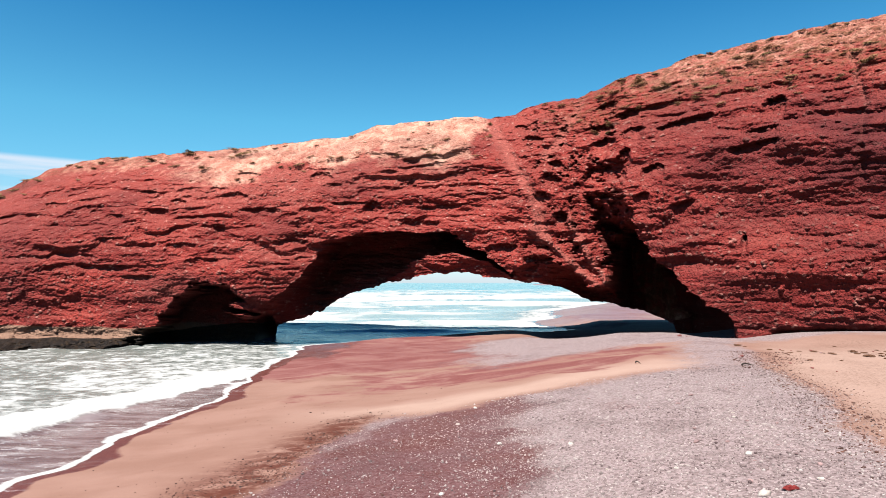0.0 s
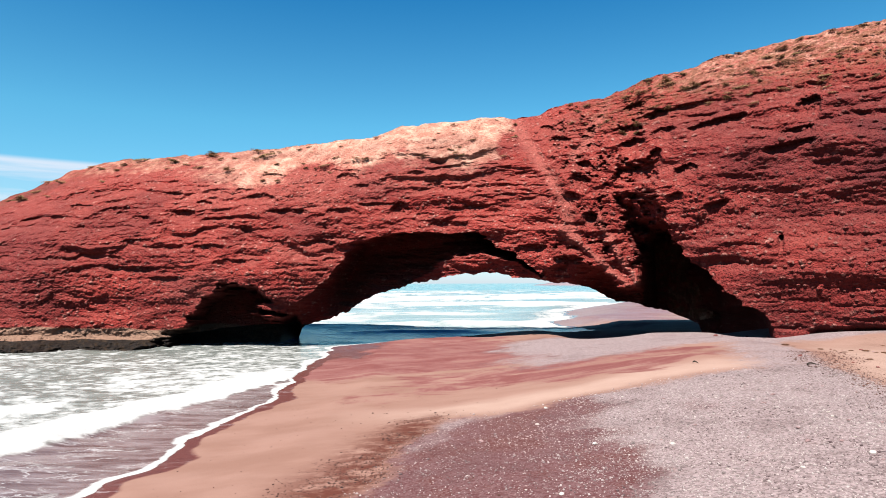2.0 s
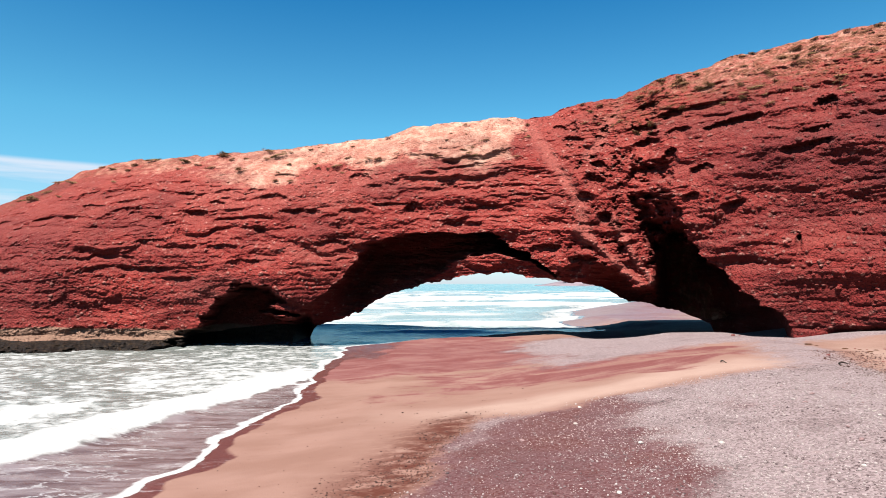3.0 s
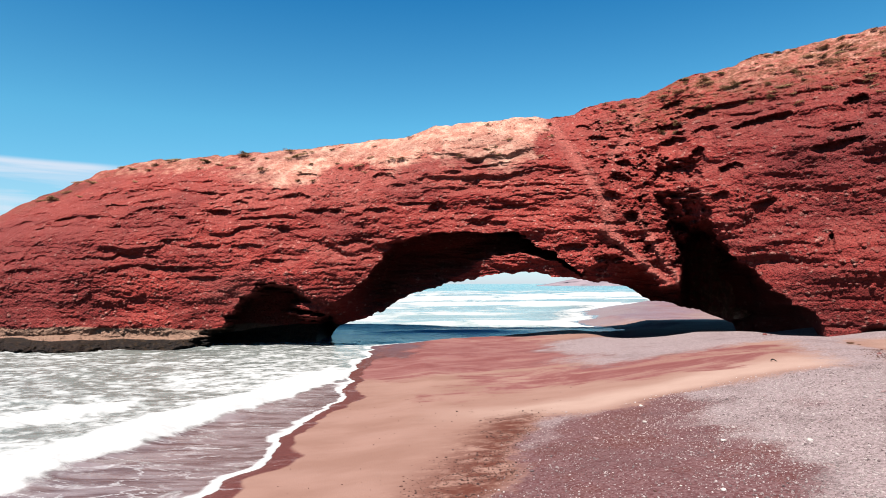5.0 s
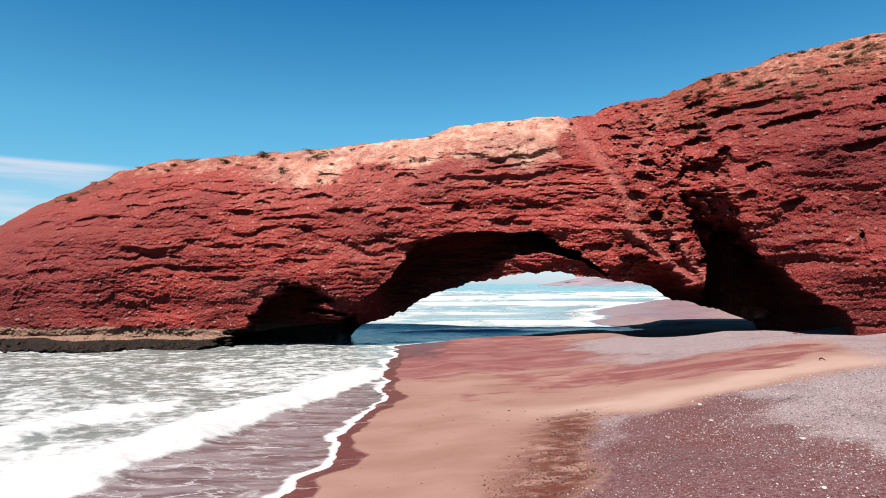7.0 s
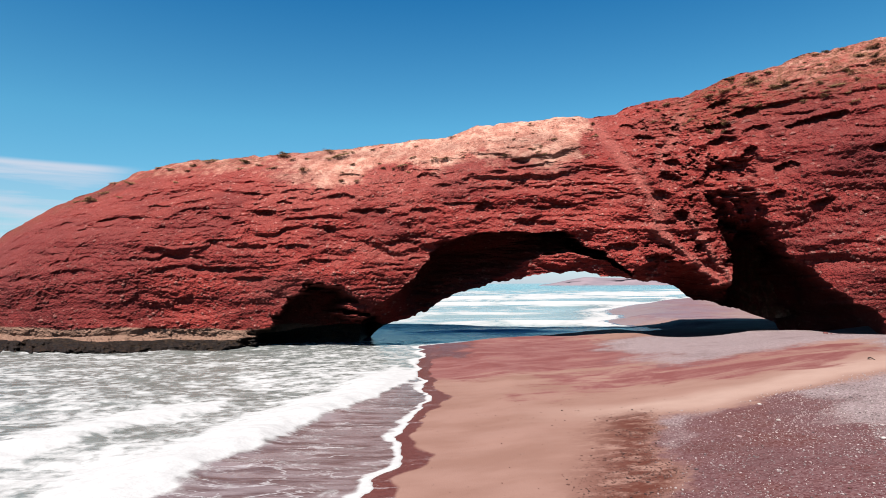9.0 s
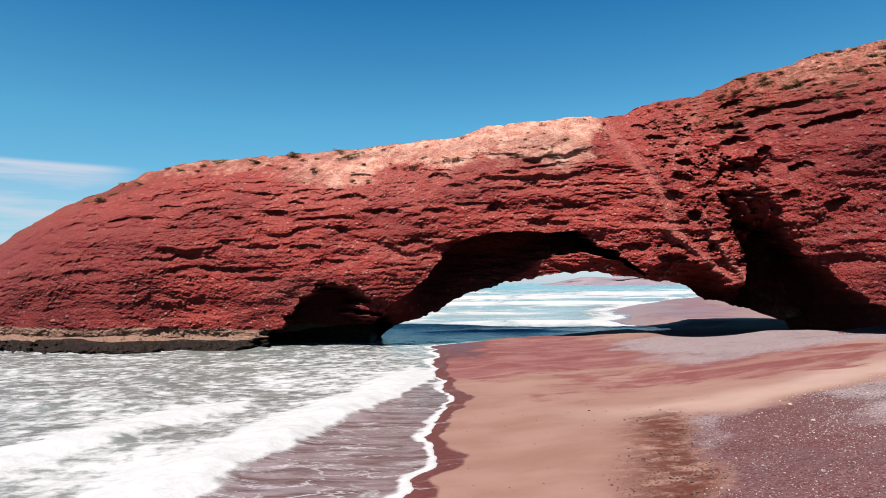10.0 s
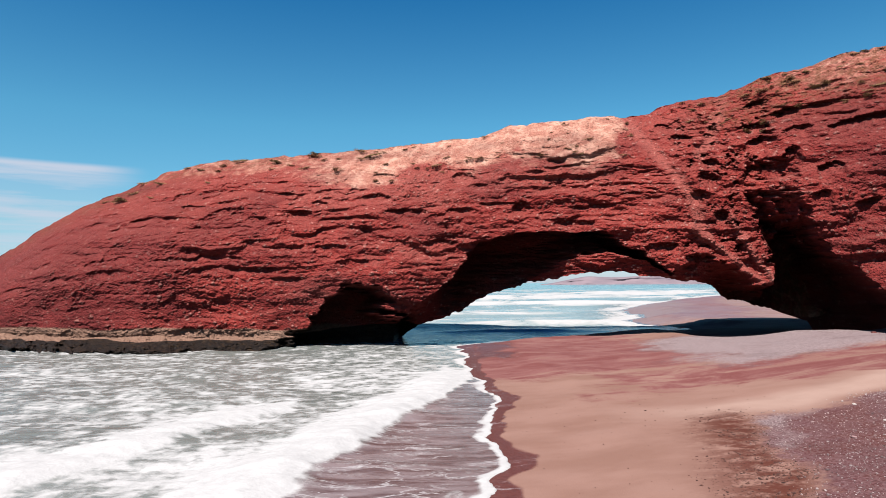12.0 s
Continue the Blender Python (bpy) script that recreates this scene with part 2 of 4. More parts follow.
def beach_material():
    n = Nodes("red_beach")
    sand = n.mix(n.span(n.noise(0.25, 5, 0.6, (0.6, 1.2, 1)), 0.35, 0.65), (0.0960, 0.0535, 0.0425), (0.1160, 0.0685, 0.0565))
    cream = n.mix(n.noise(0.8, 5), (0.132, 0.086, 0.071), (0.168, 0.118, 0.101))
    sand = n.mix(n.attr("cream"), sand, cream)
    streak = n.noise(0.36, 8, 0.68, (0.6, 1.2, 1), 0.9)
    red = n.span(n.math("ADD", n.attr("red"), n.math("MULTIPLY", n.math("SUBTRACT", streak, 0.5), 2.4)), 0.32, 0.85)
    sand = n.mix(red, sand, n.mix(n.span(streak, 0.4, 0.65), (0.096, 0.0430, 0.0405), (0.070, 0.0235, 0.0225)))
    sand = n.mix(n.math("MULTIPLY", n.attr("dry"), n.span(n.noise(7.0, 5, 0.85), 0.46, 0.64, 0, 0.7)), sand, (0.052, 0.030, 0.022))
    tone = n.mix(0.45, n.cells(15.0, "Color", (1, 1, 0.2)), n.noise(7.0, 4, 0.8))
    bits = n.mix(n.span(tone, 0.2, 0.8), (0.01873, 0.008798, 0.009804), (0.1703, 0.1344, 0.1405))
    maroon = n.mix(0.76, bits, n.mix(n.span(n.noise(0.45, 4, 0.6), 0.45, 0.62), (0.0440, 0.0140, 0.0150), (0.0400, 0.0090, 0.0075)))
    grey = n.mix(0.42, bits, (0.130, 0.1040, 0.1060))
    bits = n.mix(n.span(n.math("ADD", n.attr("grey"), n.math("MULTIPLY", n.math("SUBTRACT", n.noise(0.35, 5, 0.65), 0.5), 1.6)), 0.3, 0.8), maroon, grey)
    bits = n.mix(n.span(n.noise(0.32, 5, 0.7), 0.50, 0.68, 0, 0.3), bits, (0.030, 0.0150, 0.0160))
    grav = n.span(n.math("ADD", n.attr("gravel"), n.math("MULTIPLY", n.math("SUBTRACT", n.noise(1.6, 6, 0.75), 0.5), 1.4)), 0.3, 0.9)
    sand = n.mix(grav, sand, bits)
    fleck = n.math("MULTIPLY", n.span(n.cells(3.2), 0.2, 0.06), n.attr("fleck"))
    sand = n.mix(n.math("MULTIPLY", fleck, n.span(n.noise(1.5, 3), 0.45, 0.6)), sand, (0.02168, 0.007222, 0.005949))
    sand = n.mix(n.math("MULTIPLY", n.attr("fleck"), n.span(n.noise(1.0, 6, 0.75, (1, 1.5, 1)), 0.36, 0.56, 0, 0.95)), sand, (0.0380, 0.0105, 0.0068))
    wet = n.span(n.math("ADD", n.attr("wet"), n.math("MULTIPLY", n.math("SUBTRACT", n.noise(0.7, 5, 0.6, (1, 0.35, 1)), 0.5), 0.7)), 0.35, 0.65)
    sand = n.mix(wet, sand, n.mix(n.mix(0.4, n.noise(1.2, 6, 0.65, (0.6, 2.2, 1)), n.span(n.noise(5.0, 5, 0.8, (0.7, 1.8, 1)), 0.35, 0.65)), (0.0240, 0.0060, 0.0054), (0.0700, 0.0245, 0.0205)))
    # thin lines of froth left by the backwash
    thread = n.math("ABSOLUTE", n.math("SUBTRACT", n.noise(0.55, 6, 0.6, (0.35, 2.0, 1), 0.3), 0.5))
    lace = n.math("MULTIPLY", n.span(thread, 0.012, 0.002), n.span(n.noise(0.8, 3, 0.6, (0.6, 1, 1)), 0.46, 0.60))
    sand = n.mix(n.math("MULTIPLY", n.math("MULTIPLY", lace, wet), 0.7), sand, (0.150, 0.128, 0.134))
    b = n.bump(n.noise(0.5, 5, 0.6, (0.7, 1.3, 1)), 0.05, 0.35)
    b = n.bump(n.noise(4.0, 5, 0.75, (0.7, 1.8, 1)), 0.06, n.span(wet, 0, 1, 0.0, 0.6), b)
    b = n.bump(n.cells(13.0), 0.035, n.span(grav, 0, 1, 0.02, 0.9), b)
    b = n.bump(n.noise(14.0, 3, 0.7), 0.03, 0.5, b)
    glaze = n.attr("glaze")
    rough = n.math("SUBTRACT", n.span(wet, 0, 1, 0.95, 0.42), n.math("MULTIPLY", glaze, 0.55))
    return n.done(sand, rough, b, n.math("ADD", n.span(wet, 0, 1, 0.07, 0.17), n.math("MULTIPLY", glaze, 0.30)))


def water_material():
    n = Nodes("sea_water")
    deep = n.span(n.attr("depth"), 0, 1, 0, 1, False)
    near = n.mix(n.noise(0.35, 4, 0.6, (0.5, 1.6, 1)), (0.0500, 0.0575, 0.0535), (0.0860, 0.0930, 0.0900))
    sep = n.nt.nodes.new("ShaderNodeSeparateXYZ")
    n.link(n.pos, sep.inputs[0])
    # bridge's shadow painted in: deep blue up to its edge, pale surf beyond
    shade_blue = n.mix(n.noise(0.03, 4, 0.6, (0.3, 1, 1)), (0.0010, 0.0160, 0.1500), (0.0030, 0.0360, 0.220))
    lit_surf = n.mix(n.noise(0.02, 4, 0.6, (0.3, 1.2, 1)), (0.0700, 0.1150, 0.1200), (0.1250, 0.1500, 0.1520))
    body = n.mix(deep, near, n.mix(n.span(sep.outputs["Y"], 87, 98), shade_blue, lit_surf))
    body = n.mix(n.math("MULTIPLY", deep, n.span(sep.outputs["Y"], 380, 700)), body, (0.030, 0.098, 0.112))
    web = n.mix(0.5, n.noise(0.6, 4, 0.58, (0.8, 1, 1), 0.3), n.noise(1.5, 4, 0.58, (0.8, 1, 1), 0.4))
    far = n.noise(0.07, 8, 0.75, (0.5, 1.1, 1), 0.8)
    tex = n.mix(deep, web, far)
    foam = n.span(n.math("ADD", n.attr("foam"), n.math("MULTIPLY", n.math("SUBTRACT", tex, 0.5), 2.6)), 0.34, 0.92)
    film = n.attr("film")
    body = n.mix(film, body, n.mix(n.span(n.noise(0.7, 6, 0.65, (0.4, 2, 1), 0.4), 0.32, 0.66), (0.036, 0.018, 0.018), (0.100, 0.079, 0.084)))
    col = n.mix(foam, body, n.mix(n.noise(1.4, 5, 0.7), (0.150, 0.154, 0.158), (0.255, 0.260, 0.264)))
    thread = n.math("ABSOLUTE", n.math("SUBTRACT", n.noise(0.75, 6, 0.62, (0.45, 1.5, 1), 0.6), 0.5))
    lace = n.math("MULTIPLY", n.span(thread, 0.022, 0.004), n.span(n.noise(0.5, 3, 0.6, (0.6, 1, 1)), 0.40, 0.58))
    col = n.mix(n.math("MULTIPLY", n.math("MULTIPLY", lace, film), 0.75), col, (0.200, 0.196, 0.204))
    b = n.bump(n.noise(0.9, 5, 0.6, (0.5, 1.3, 1), 0.5), 0.25, n.math("MULTIPLY", n.span(film, 0, 1, 0.8, 0.08), n.span(foam, 0, 1, 1.0, 0.2)))
    b = n.bump(n.noise(3.0, 4, 0.65), 0.10, n.span(foam, 0, 1, 0.3, 0.4), b)
    n.bsdf.inputs["IOR"].default_value = 1.33
    return n.done(col, n.span(foam, 0, 1, 0.12, 0.85), b, n.span(foam, 0, 1, 0.13, 0.1))


ROCK, BEACH, SEA = rock_material(), beach_material(), water_material()

# ---- plan of the coast ----
EYE_X, EYE_Z = -8.4, 7.0               # the camera's mid-path spot, from which bearings of the cliff are told

# shore line: x of the water's edge by y
shore_x = curve([(-300, -70), (-40, -24), (10, -17.0), (20, -15.2), (30, -13.9), (40, -13.3), (55, -13.8), (64, -15.2), (70, -15.6), (73, -13), (76.5, 0), (80, 8), (84, 15), (92, 20),
                 (104, 15), (112, 14), (122, 21), (150, 25), (163, 30), (196, 46), (260, 95), (330, 175), (520, 345), (900, 760), (4900, 4850)])
# where the roller breaks in the cove: x by y
roller_x = curve([(-40, -40), (8, -26), (20, -23.2), (28, -20.8), (37, -18.6), (43, -16.4), (48, -15.3), (60, -15.6)])
berm_z = curve([(-60, 0.25), (-14, 0.42), (-9, 0.58), (-5.8, 0.83), (-4, 1.05), (-2.6, 1.2), (0.8, 1.65), (3.4, 2.05), (8.4, 2.8), (12.3, 3.05), (18.5, 2.9), (40, 3.3), (90, 4.5)])


def beach_z(x, y):
    d = x - shore_x(y) + 1.2 * (fbm(y * 0.16, 0 * y + 3.0, 5, 3) - 0.5)
    slope = 0.055 + 0.075 * step(1.5, 9, d)
    ramp = np.where(d > 0, slope * d, np.maximum(0.10 * d, -4.0))
    lie = np.clip((y - 20), -30, 40) * 0.2 * step(-16, -4, x)
    top = berm_z(x - lie) * step(87, 67, y) + (0.95 + 0.006 * (y - 80)) * step(67, 87, y)
    top = top - (0.55 * step(6, 15, x) * step(44, 55, y) + 0.15 * step(16, 21, x) * step(48, 56, y) + 1.5 * step(8, 14, x) * step(59, 67, y) * step(82, 71, y)) * step(90, 74, y)
    top = top + 0.5 * step(23, 28, x) * step(38, 47, y) * step(70, 60, y)
    top = top + 0.28 * (fbm(x * 0.07, y * 0.09, 11, 3) - 0.5)
    z = np.minimum(ramp, top)
    return np.maximum(z, -4.0) + 0.04 * (fbm(x * 0.6, y * 0.6, 21, 3) - 0.5) * step(0, 3, d)


def cusp(y):
    """How far the last swash runs up the sand, by y."""
    return 1.3 * (fbm(y * 0.13 + 4, 0 * y + 8.0, 31, 3) - 0.5) * 2 + 0.14 * np.abs(np.sin(y * 0.9 + 3 * vnoise(y * 0.2, 0 * y, 3))) + 0.9 * (fbm(y * 0.45, 0 * y + 2.0, 32, 4, 0.6) - 0.5)


# ---- ground ----
def build_ground():
    xs = spaced((-4900, -200, 800, 100), (-200, -24, 20, 0.6), (-24, -10, 0.3, 0.22), (-10, 30, 0.22, 0.25), (30, 140, 0.6, 12), (140, 4900, 30, 800))
    ys = spaced((-1500, -20, 300, 6), (-20, 10, 3, 0.3), (10, 66, 0.22, 0.28), (66, 140, 0.35, 2.0), (140, 420, 3, 20), (420, 4900, 40, 800))
    x, y = np.meshgrid(xs, ys)
    z = beach_z(x, y)
    d = x - shore_x(y)
    w = fbm(x * 0.25, y * 0.25, 41, 5) - 0.5
    near = step(70, 60, y)
    left = -3.2 + (y - 28) * 0.33 + 2.2 * w                       # where the shingle begins
    right = 10.5 + (y - 15) * 0.33 + 2.5 * w                      # where dry sand begins again
    far_edge = 29.0 + 2.5 * w + 0.10 * (x - 5)
    shingle = step(left - 0.8, left + 1.2, x) * step(right + 1.5, right - 1.0, x) * step(far_edge + 1.8, far_edge - 1.4, y)
    mound = step(39, 45, y - 0.12 * (x - 8) + 5 * w) * step(-3, 6, x + 7 * w) * step(40, 30, x + 4 * w) * near * 0.95
    edge = step(right - 7, right - 2, x + 3 * w) * step(right + 1.0, right - 0.8, x) * step(60, 46, y) * 0.85
    flats = step(92, 102, y)                                      # flats beyond the arch, mauve partly in place of the sky's sheen
    gravel = np.maximum(np.maximum(np.maximum(shingle, mound), edge), 0.5 * flats)
    grey = np.maximum(step(0.5, 6, x - (y - 20) * 0.2 + 6 * w), mound)
    grey = np.maximum(grey, 0.5 * step(left - 1.0, left + 0.8, x) * step(left + 4.0, left + 0.8, x + 3 * w) * step(19, 25, y))
    grey = np.maximum(np.maximum(grey, flats), 0.28 * step(-2.5, 2.5, x - (y - 20) * 0.2 + 3 * w))
    cream = step(2.8, 0.6, np.abs(y - 31.5 - 0.10 * (x - 4) - 3 * w)) * step(-10, -1, x) * step(16, 11, x)
    cream = np.maximum(cream, 0.95 * step(right, right + 2, x) * near * step(46, 34, y + 6 * w))
    red = step(32.5, 37, y + 5 * w) * step(48, 42, y + 6 * w) * step(-11, -4, x + 6 * w) * step(19, 9, x + 3 * w) * 0.72
    red = np.maximum(red, 0.75 * step(53, 60, y + 6 * w) * step(-4, -9, x + 5 * w) * step(80, 74, y))
    red = np.maximum(red, 0.92 * step(40, 48, y) * step(9, 0, x + 8 * w) * step(78, 73, y))
    red = np.maximum(red, 0.25 * step(94, 104, y) + 0.75 * step(94, 102, y) * np.exp(-((d - 20 - 26 * (fbm(x * 0.03, y * 0.02, 47, 3) - 0.5)) / 7) ** 2))
    # arch's shadow painted in: sand behind the sill coloured near black
    red = np.maximum(red, 1.1 * step(69, 74, y) * step(99, 94, y))
    dry = step(right - 0.5, right + 1.5, x) * near * (0.35 + 0.65 * step(0.35, 0.6, fbm(x * 0.3, y * 0.3, 48, 3)))
    fleck = step(left - 3.8, left - 0.6, x + 1.2 * w) * step(left + 0.6, left - 0.2, x) * step(31, 28, y)
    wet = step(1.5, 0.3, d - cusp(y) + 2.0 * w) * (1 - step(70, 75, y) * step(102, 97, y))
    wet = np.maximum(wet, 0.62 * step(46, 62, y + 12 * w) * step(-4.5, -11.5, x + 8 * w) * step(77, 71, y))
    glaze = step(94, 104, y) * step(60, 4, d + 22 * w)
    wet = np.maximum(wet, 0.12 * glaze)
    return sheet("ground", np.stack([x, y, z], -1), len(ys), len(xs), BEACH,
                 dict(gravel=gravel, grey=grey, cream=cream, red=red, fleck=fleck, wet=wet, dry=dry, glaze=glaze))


ground = tagged(build_ground(), "red and tan sandy beach with shingle banks", "beach", kind="structure")


# ---- sea ----
def build_sea():
    xs = spaced((-4900, -250, 700, 60), (-250, -60, 20, 1.2), (-60, -23, 0.4, 0.2), (-23, -11, 0.10, 0.10), (-11, -8, 0.2, 0.3), (-8, 120, 0.7, 2.0), (120, 420, 4, 30), (420, 4900, 60, 800))
    ys = spaced((-300, -20, 60, 3), (-20, 10, 1.5, 0.2), (10, 50, 0.15, 0.18), (50, 74, 0.25, 0.3), (74, 200, 0.5, 1.0), (200, 600, 2.0, 10), (600, 4900, 20, 600))
    x, y = np.meshgrid(xs, ys)
    d = x - shore_x(y)
    w = fbm(x * 0.12, y * 0.12, 51, 4) - 0.5
    bay = step(72, 84, y)                                         # 0 in the near cove, 1 beyond the arch
    sand = beach_z(x, y)
    swell = 0.16 * (fbm(x * 0.22, y * 0.5, 61, 4) - 0.5) * 2 + 0.25 * (fbm(x * 0.06, y * 0.15, 62, 3) - 0.5)
    swell = swell * step(0.5, -5, d)
    # the roller that runs ashore in the cove
    line = x - roller_x(y) + 1.6 * (fbm(y * 0.16, 0 * y, 63, 4) - 0.5) + 0.3 * (fbm(x * 0.5, y * 0.5, 71, 3) - 0.5)
    roll = np.exp(-(np.where(line > 0, line / 1.1, line / 2.4)) ** 2) * step(6, 14, y) * step(56, 42, y)
    second = x - roller_x(y) + 8.5 - 0.12 * (y - 30) + 4.0 * (fbm(y * 0.07, 0 * y + 5, 64, 3) - 0.5)
    roll2 = np.exp(-(np.where(second > 0, second / 1.0, second / 2.2)) ** 2) * step(18, 24, y) * step(40, 33, y)
    z = swell * (1 - 0.5 * bay) + 0.50 * roll * (0.75 + 0.8 * w) + 0.55 * roll2 * (0.6 + w)
    # swell lines beyond the arch
    crest = y + 20 * (fbm(x * 0.014, y * 0.01, 65, 3) - 0.5) * 2 - 0.05 * x
    sets = np.maximum(np.sin(crest / 31.0 * 2 * math.pi - 1.2), 0) ** 3
    z = z + bay * step(90, 105, y) * step(900, 300, y) * 0.8 * sets * (0.4 + fbm(x * 0.03, y * 0.02, 66, 2))
    z = z - 0.02 * bay + 0.28 * np.exp(-((y - 92 - 0.08 * x - 5 * w) / np.where(y < 92 + 0.08 * x, 0.7, 1.8)) ** 2) * step(-24, -10, x) * step(8, -2, x)
    up = cusp(y)
    film = step(0.6, 1.5, line) * (1 - bay)
    z = np.where(d > -6, np.maximum(z * step(0, -5, d), sand + 0.03), np.maximum(z, sand + 0.02))
    z = np.where(d > up, np.minimum(z, sand + 0.03) - 0.3 * step(0.0, 0.22, d - up), z)
    foam = 0.60 + 0.0 * x
    foam = foam + 0.9 * np.maximum(roll, 0) + 0.75 * roll2
    foam = foam - 0.42 * film
    foam = foam + 0.9 * step(-0.25 - 1.9 * fbm(y * 0.3, 0 * y, 109, 4) ** 2, -0.1, d - up) * (1 - bay)
    foam = foam + 0.15 * step(30, 18, y) * step(-20, -8, d) * (1 - bay)
    foam = foam - 0.12 * step(40, 62, y) * (1 - bay)
    foam = foam + 0.45 * (fbm(x * 0.16, y * 0.20, 69, 4) - 0.5) * step(0.5, -2, line)
    surf = 0.42 + 0.50 * step(0.40, 0.66, fbm(x * 0.022 + 3, crest * 0.036, 67, 5, 0.6) + 0.10 * sets) * step(93, 106, y) * step(640, 380, y)
    surf = surf + 0.62 * step(-9, -2, d) * step(92, 100, y) * (0.25 + 0.75 * step(0.38, 0.60, fbm(x * 0.10, y * 0.045, 70, 4)))
    # foam is thinned where the bridge's shadow lies, keeping that strip dark
    foam = foam * (1 - bay) + (surf - 0.30 * step(97, 90, y)) * bay
    depth = step(70, 92, y) * step(0, -14, d)
    depth = np.maximum(depth, step(-60, -140, x))
    keep = ~((z < sand - 0.2)[:-1, :-1] & (z < sand - 0.2)[1:, 1:] & (z < sand - 0.2)[:-1, 1:] & (z < sand - 0.2)[1:, :-1])
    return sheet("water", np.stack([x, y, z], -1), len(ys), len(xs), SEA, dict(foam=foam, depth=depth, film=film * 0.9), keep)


water = tagged(build_sea(), "foaming Atlantic surf running up a beach", "sea", kind="structure")

# ---- the cliff with its arch ----
# by bearing, fitted to the camera's view: foot distance, skyline distance and slope
foot_y = curve([(-0.95, 90), (-0.86, 80.5), (-0.79, 76), (-0.70, 72.6), (-0.59, 70.6), (-0.45, 70.5), (-0.29, 69.3), (-0.1, 69.1), (0.0, 68.3), (0.07, 66.6),
                (0.265, 64.0), (0.385, 63.0), (0.43, 58.0), (0.56, 53.3), (0.64, 51.5), (0.80, 47.8), (1.0, 42.5), (1.7, 38)])
crest_y = curve([(-0.95, 103), (-0.79, 94), (-0.585, 91), (-0.374, 85.7), (-0.03, 77.8), (0.19, 75.8), (0.24, 76.5), (0.472, 68.6), (0.694, 62), (0.86, 57.5), (1.0, 54), (1.7, 50)])
crest_t = curve([(-0.95, -0.085), (-0.86, -0.02), (-0.79, 0.047), (-0.705, 0.103), (-0.652, 0.13), (-0.59, 0.152), (-0.527, 0.182), (-0.473, 0.194), (-0.347, 0.204), (-0.194, 0.214),
                 (-0.04, 0.233), (0.005, 0.25), (0.06, 0.257), (0.159, 0.266), (0.186, 0.261), (0.226, 0.267), (0.236, 0.273), (0.268, 0.286), (0.331, 0.296),
                 (0.359, 0.307), (0.395, 0.324), (0.477, 0.344), (0.523, 0.362), (0.651, 0.391), (0.714, 0.407), (0.86, 0.432), (1.0, 0.47), (1.7, 0.55)])
# the daylight opening: slope of its rim and the rim's distance
rim_t = curve([(-0.20, -0.25), (-0.182, -0.115), (-0.172, -0.097), (-0.155, -0.073), (-0.139, -0.063), (-0.112, -0.056), (-0.077, -0.043), (-0.046, -0.023), (-0.005, -0.009), (0.03, 0.0), (0.057, 0.003),
               (0.084, 0.012), (0.164, 0.016), (0.191, 0.009), (0.244, 0.002), (0.307, -0.006), (0.342, -0.029), (0.359, -0.029), (0.39, -0.039), (0.428, -0.048), (0.47, -0.066), (0.50, -0.13), (0.52, -0.25)])
rim_y = curve([(-0.19, 76.5), (-0.1, 76.3), (-0.04, 75.0), (0.03, 74.0), (0.07, 71.6), (0.1, 70.2), (0.2, 70.0), (0.30, 73), (0.36, 79), (0.43, 84), (0.50, 74), (0.58, 64), (0.63, 53)])
# the brow over the hollow
brow_t = curve([(-0.19, -0.09), (-0.179, -0.064), (-0.166, -0.04), (-0.148, -0.025), (-0.121, -0.005), (-0.095, 0.02), (-0.077, 0.042), (-0.059, 0.062), (-0.032, 0.073), (0.004, 0.079),
                (0.138, 0.076), (0.156, 0.063), (0.192, 0.048), (0.236, 0.012), (0.272, 0.036), (0.29, 0.038), (0.334, 0.022), (0.364, -0.007), (0.391, -0.009), (0.401, 0.071), (0.425, 0.080),
                (0.46, 0.048), (0.495, 0.03), (0.521, 0.008), (0.538, -0.01), (0.564, -0.028), (0.608, -0.05), (0.635, -0.09)])
side_brow_t = curve([(-0.46, -0.13), (-0.43, -0.11), (-0.352, -0.077), (-0.317, -0.05), (-0.299, -0.028), (-0.282, -0.008), (-0.255, 0.003), (-0.219, -0.002), (-0.16, -0.035)])
# hollows placed to fit the camera's view: bearing, slope, half width, half height
HOLLOWS_SEAWARD = [(-0.409, 0.102, 0.022, 0.007), (-0.503, 0.122, 0.022, 0.005), (-0.557, 0.104, 0.018, 0.004), (-0.489, 0.080, 0.013, 0.004), (-0.306, 0.127, 0.016, 0.006), (-0.341, 0.110, 0.030, 0.008),
                   (-0.238, 0.087, 0.013, 0.007), (-0.291, 0.058, 0.029, 0.005), (-0.408, 0.068, 0.027, 0.004), (-0.677, 0.082, 0.025, 0.004), (-0.650, 0.049, 0.045, 0.004), (-0.416, 0.024, 0.054, 0.004),
                   (-0.362, 0.008, 0.034, 0.004), (-0.264, 0.034, 0.032, 0.006), (-0.624, 0.107, 0.020, 0.004), (-0.364, 0.142, 0.027, 0.004)]
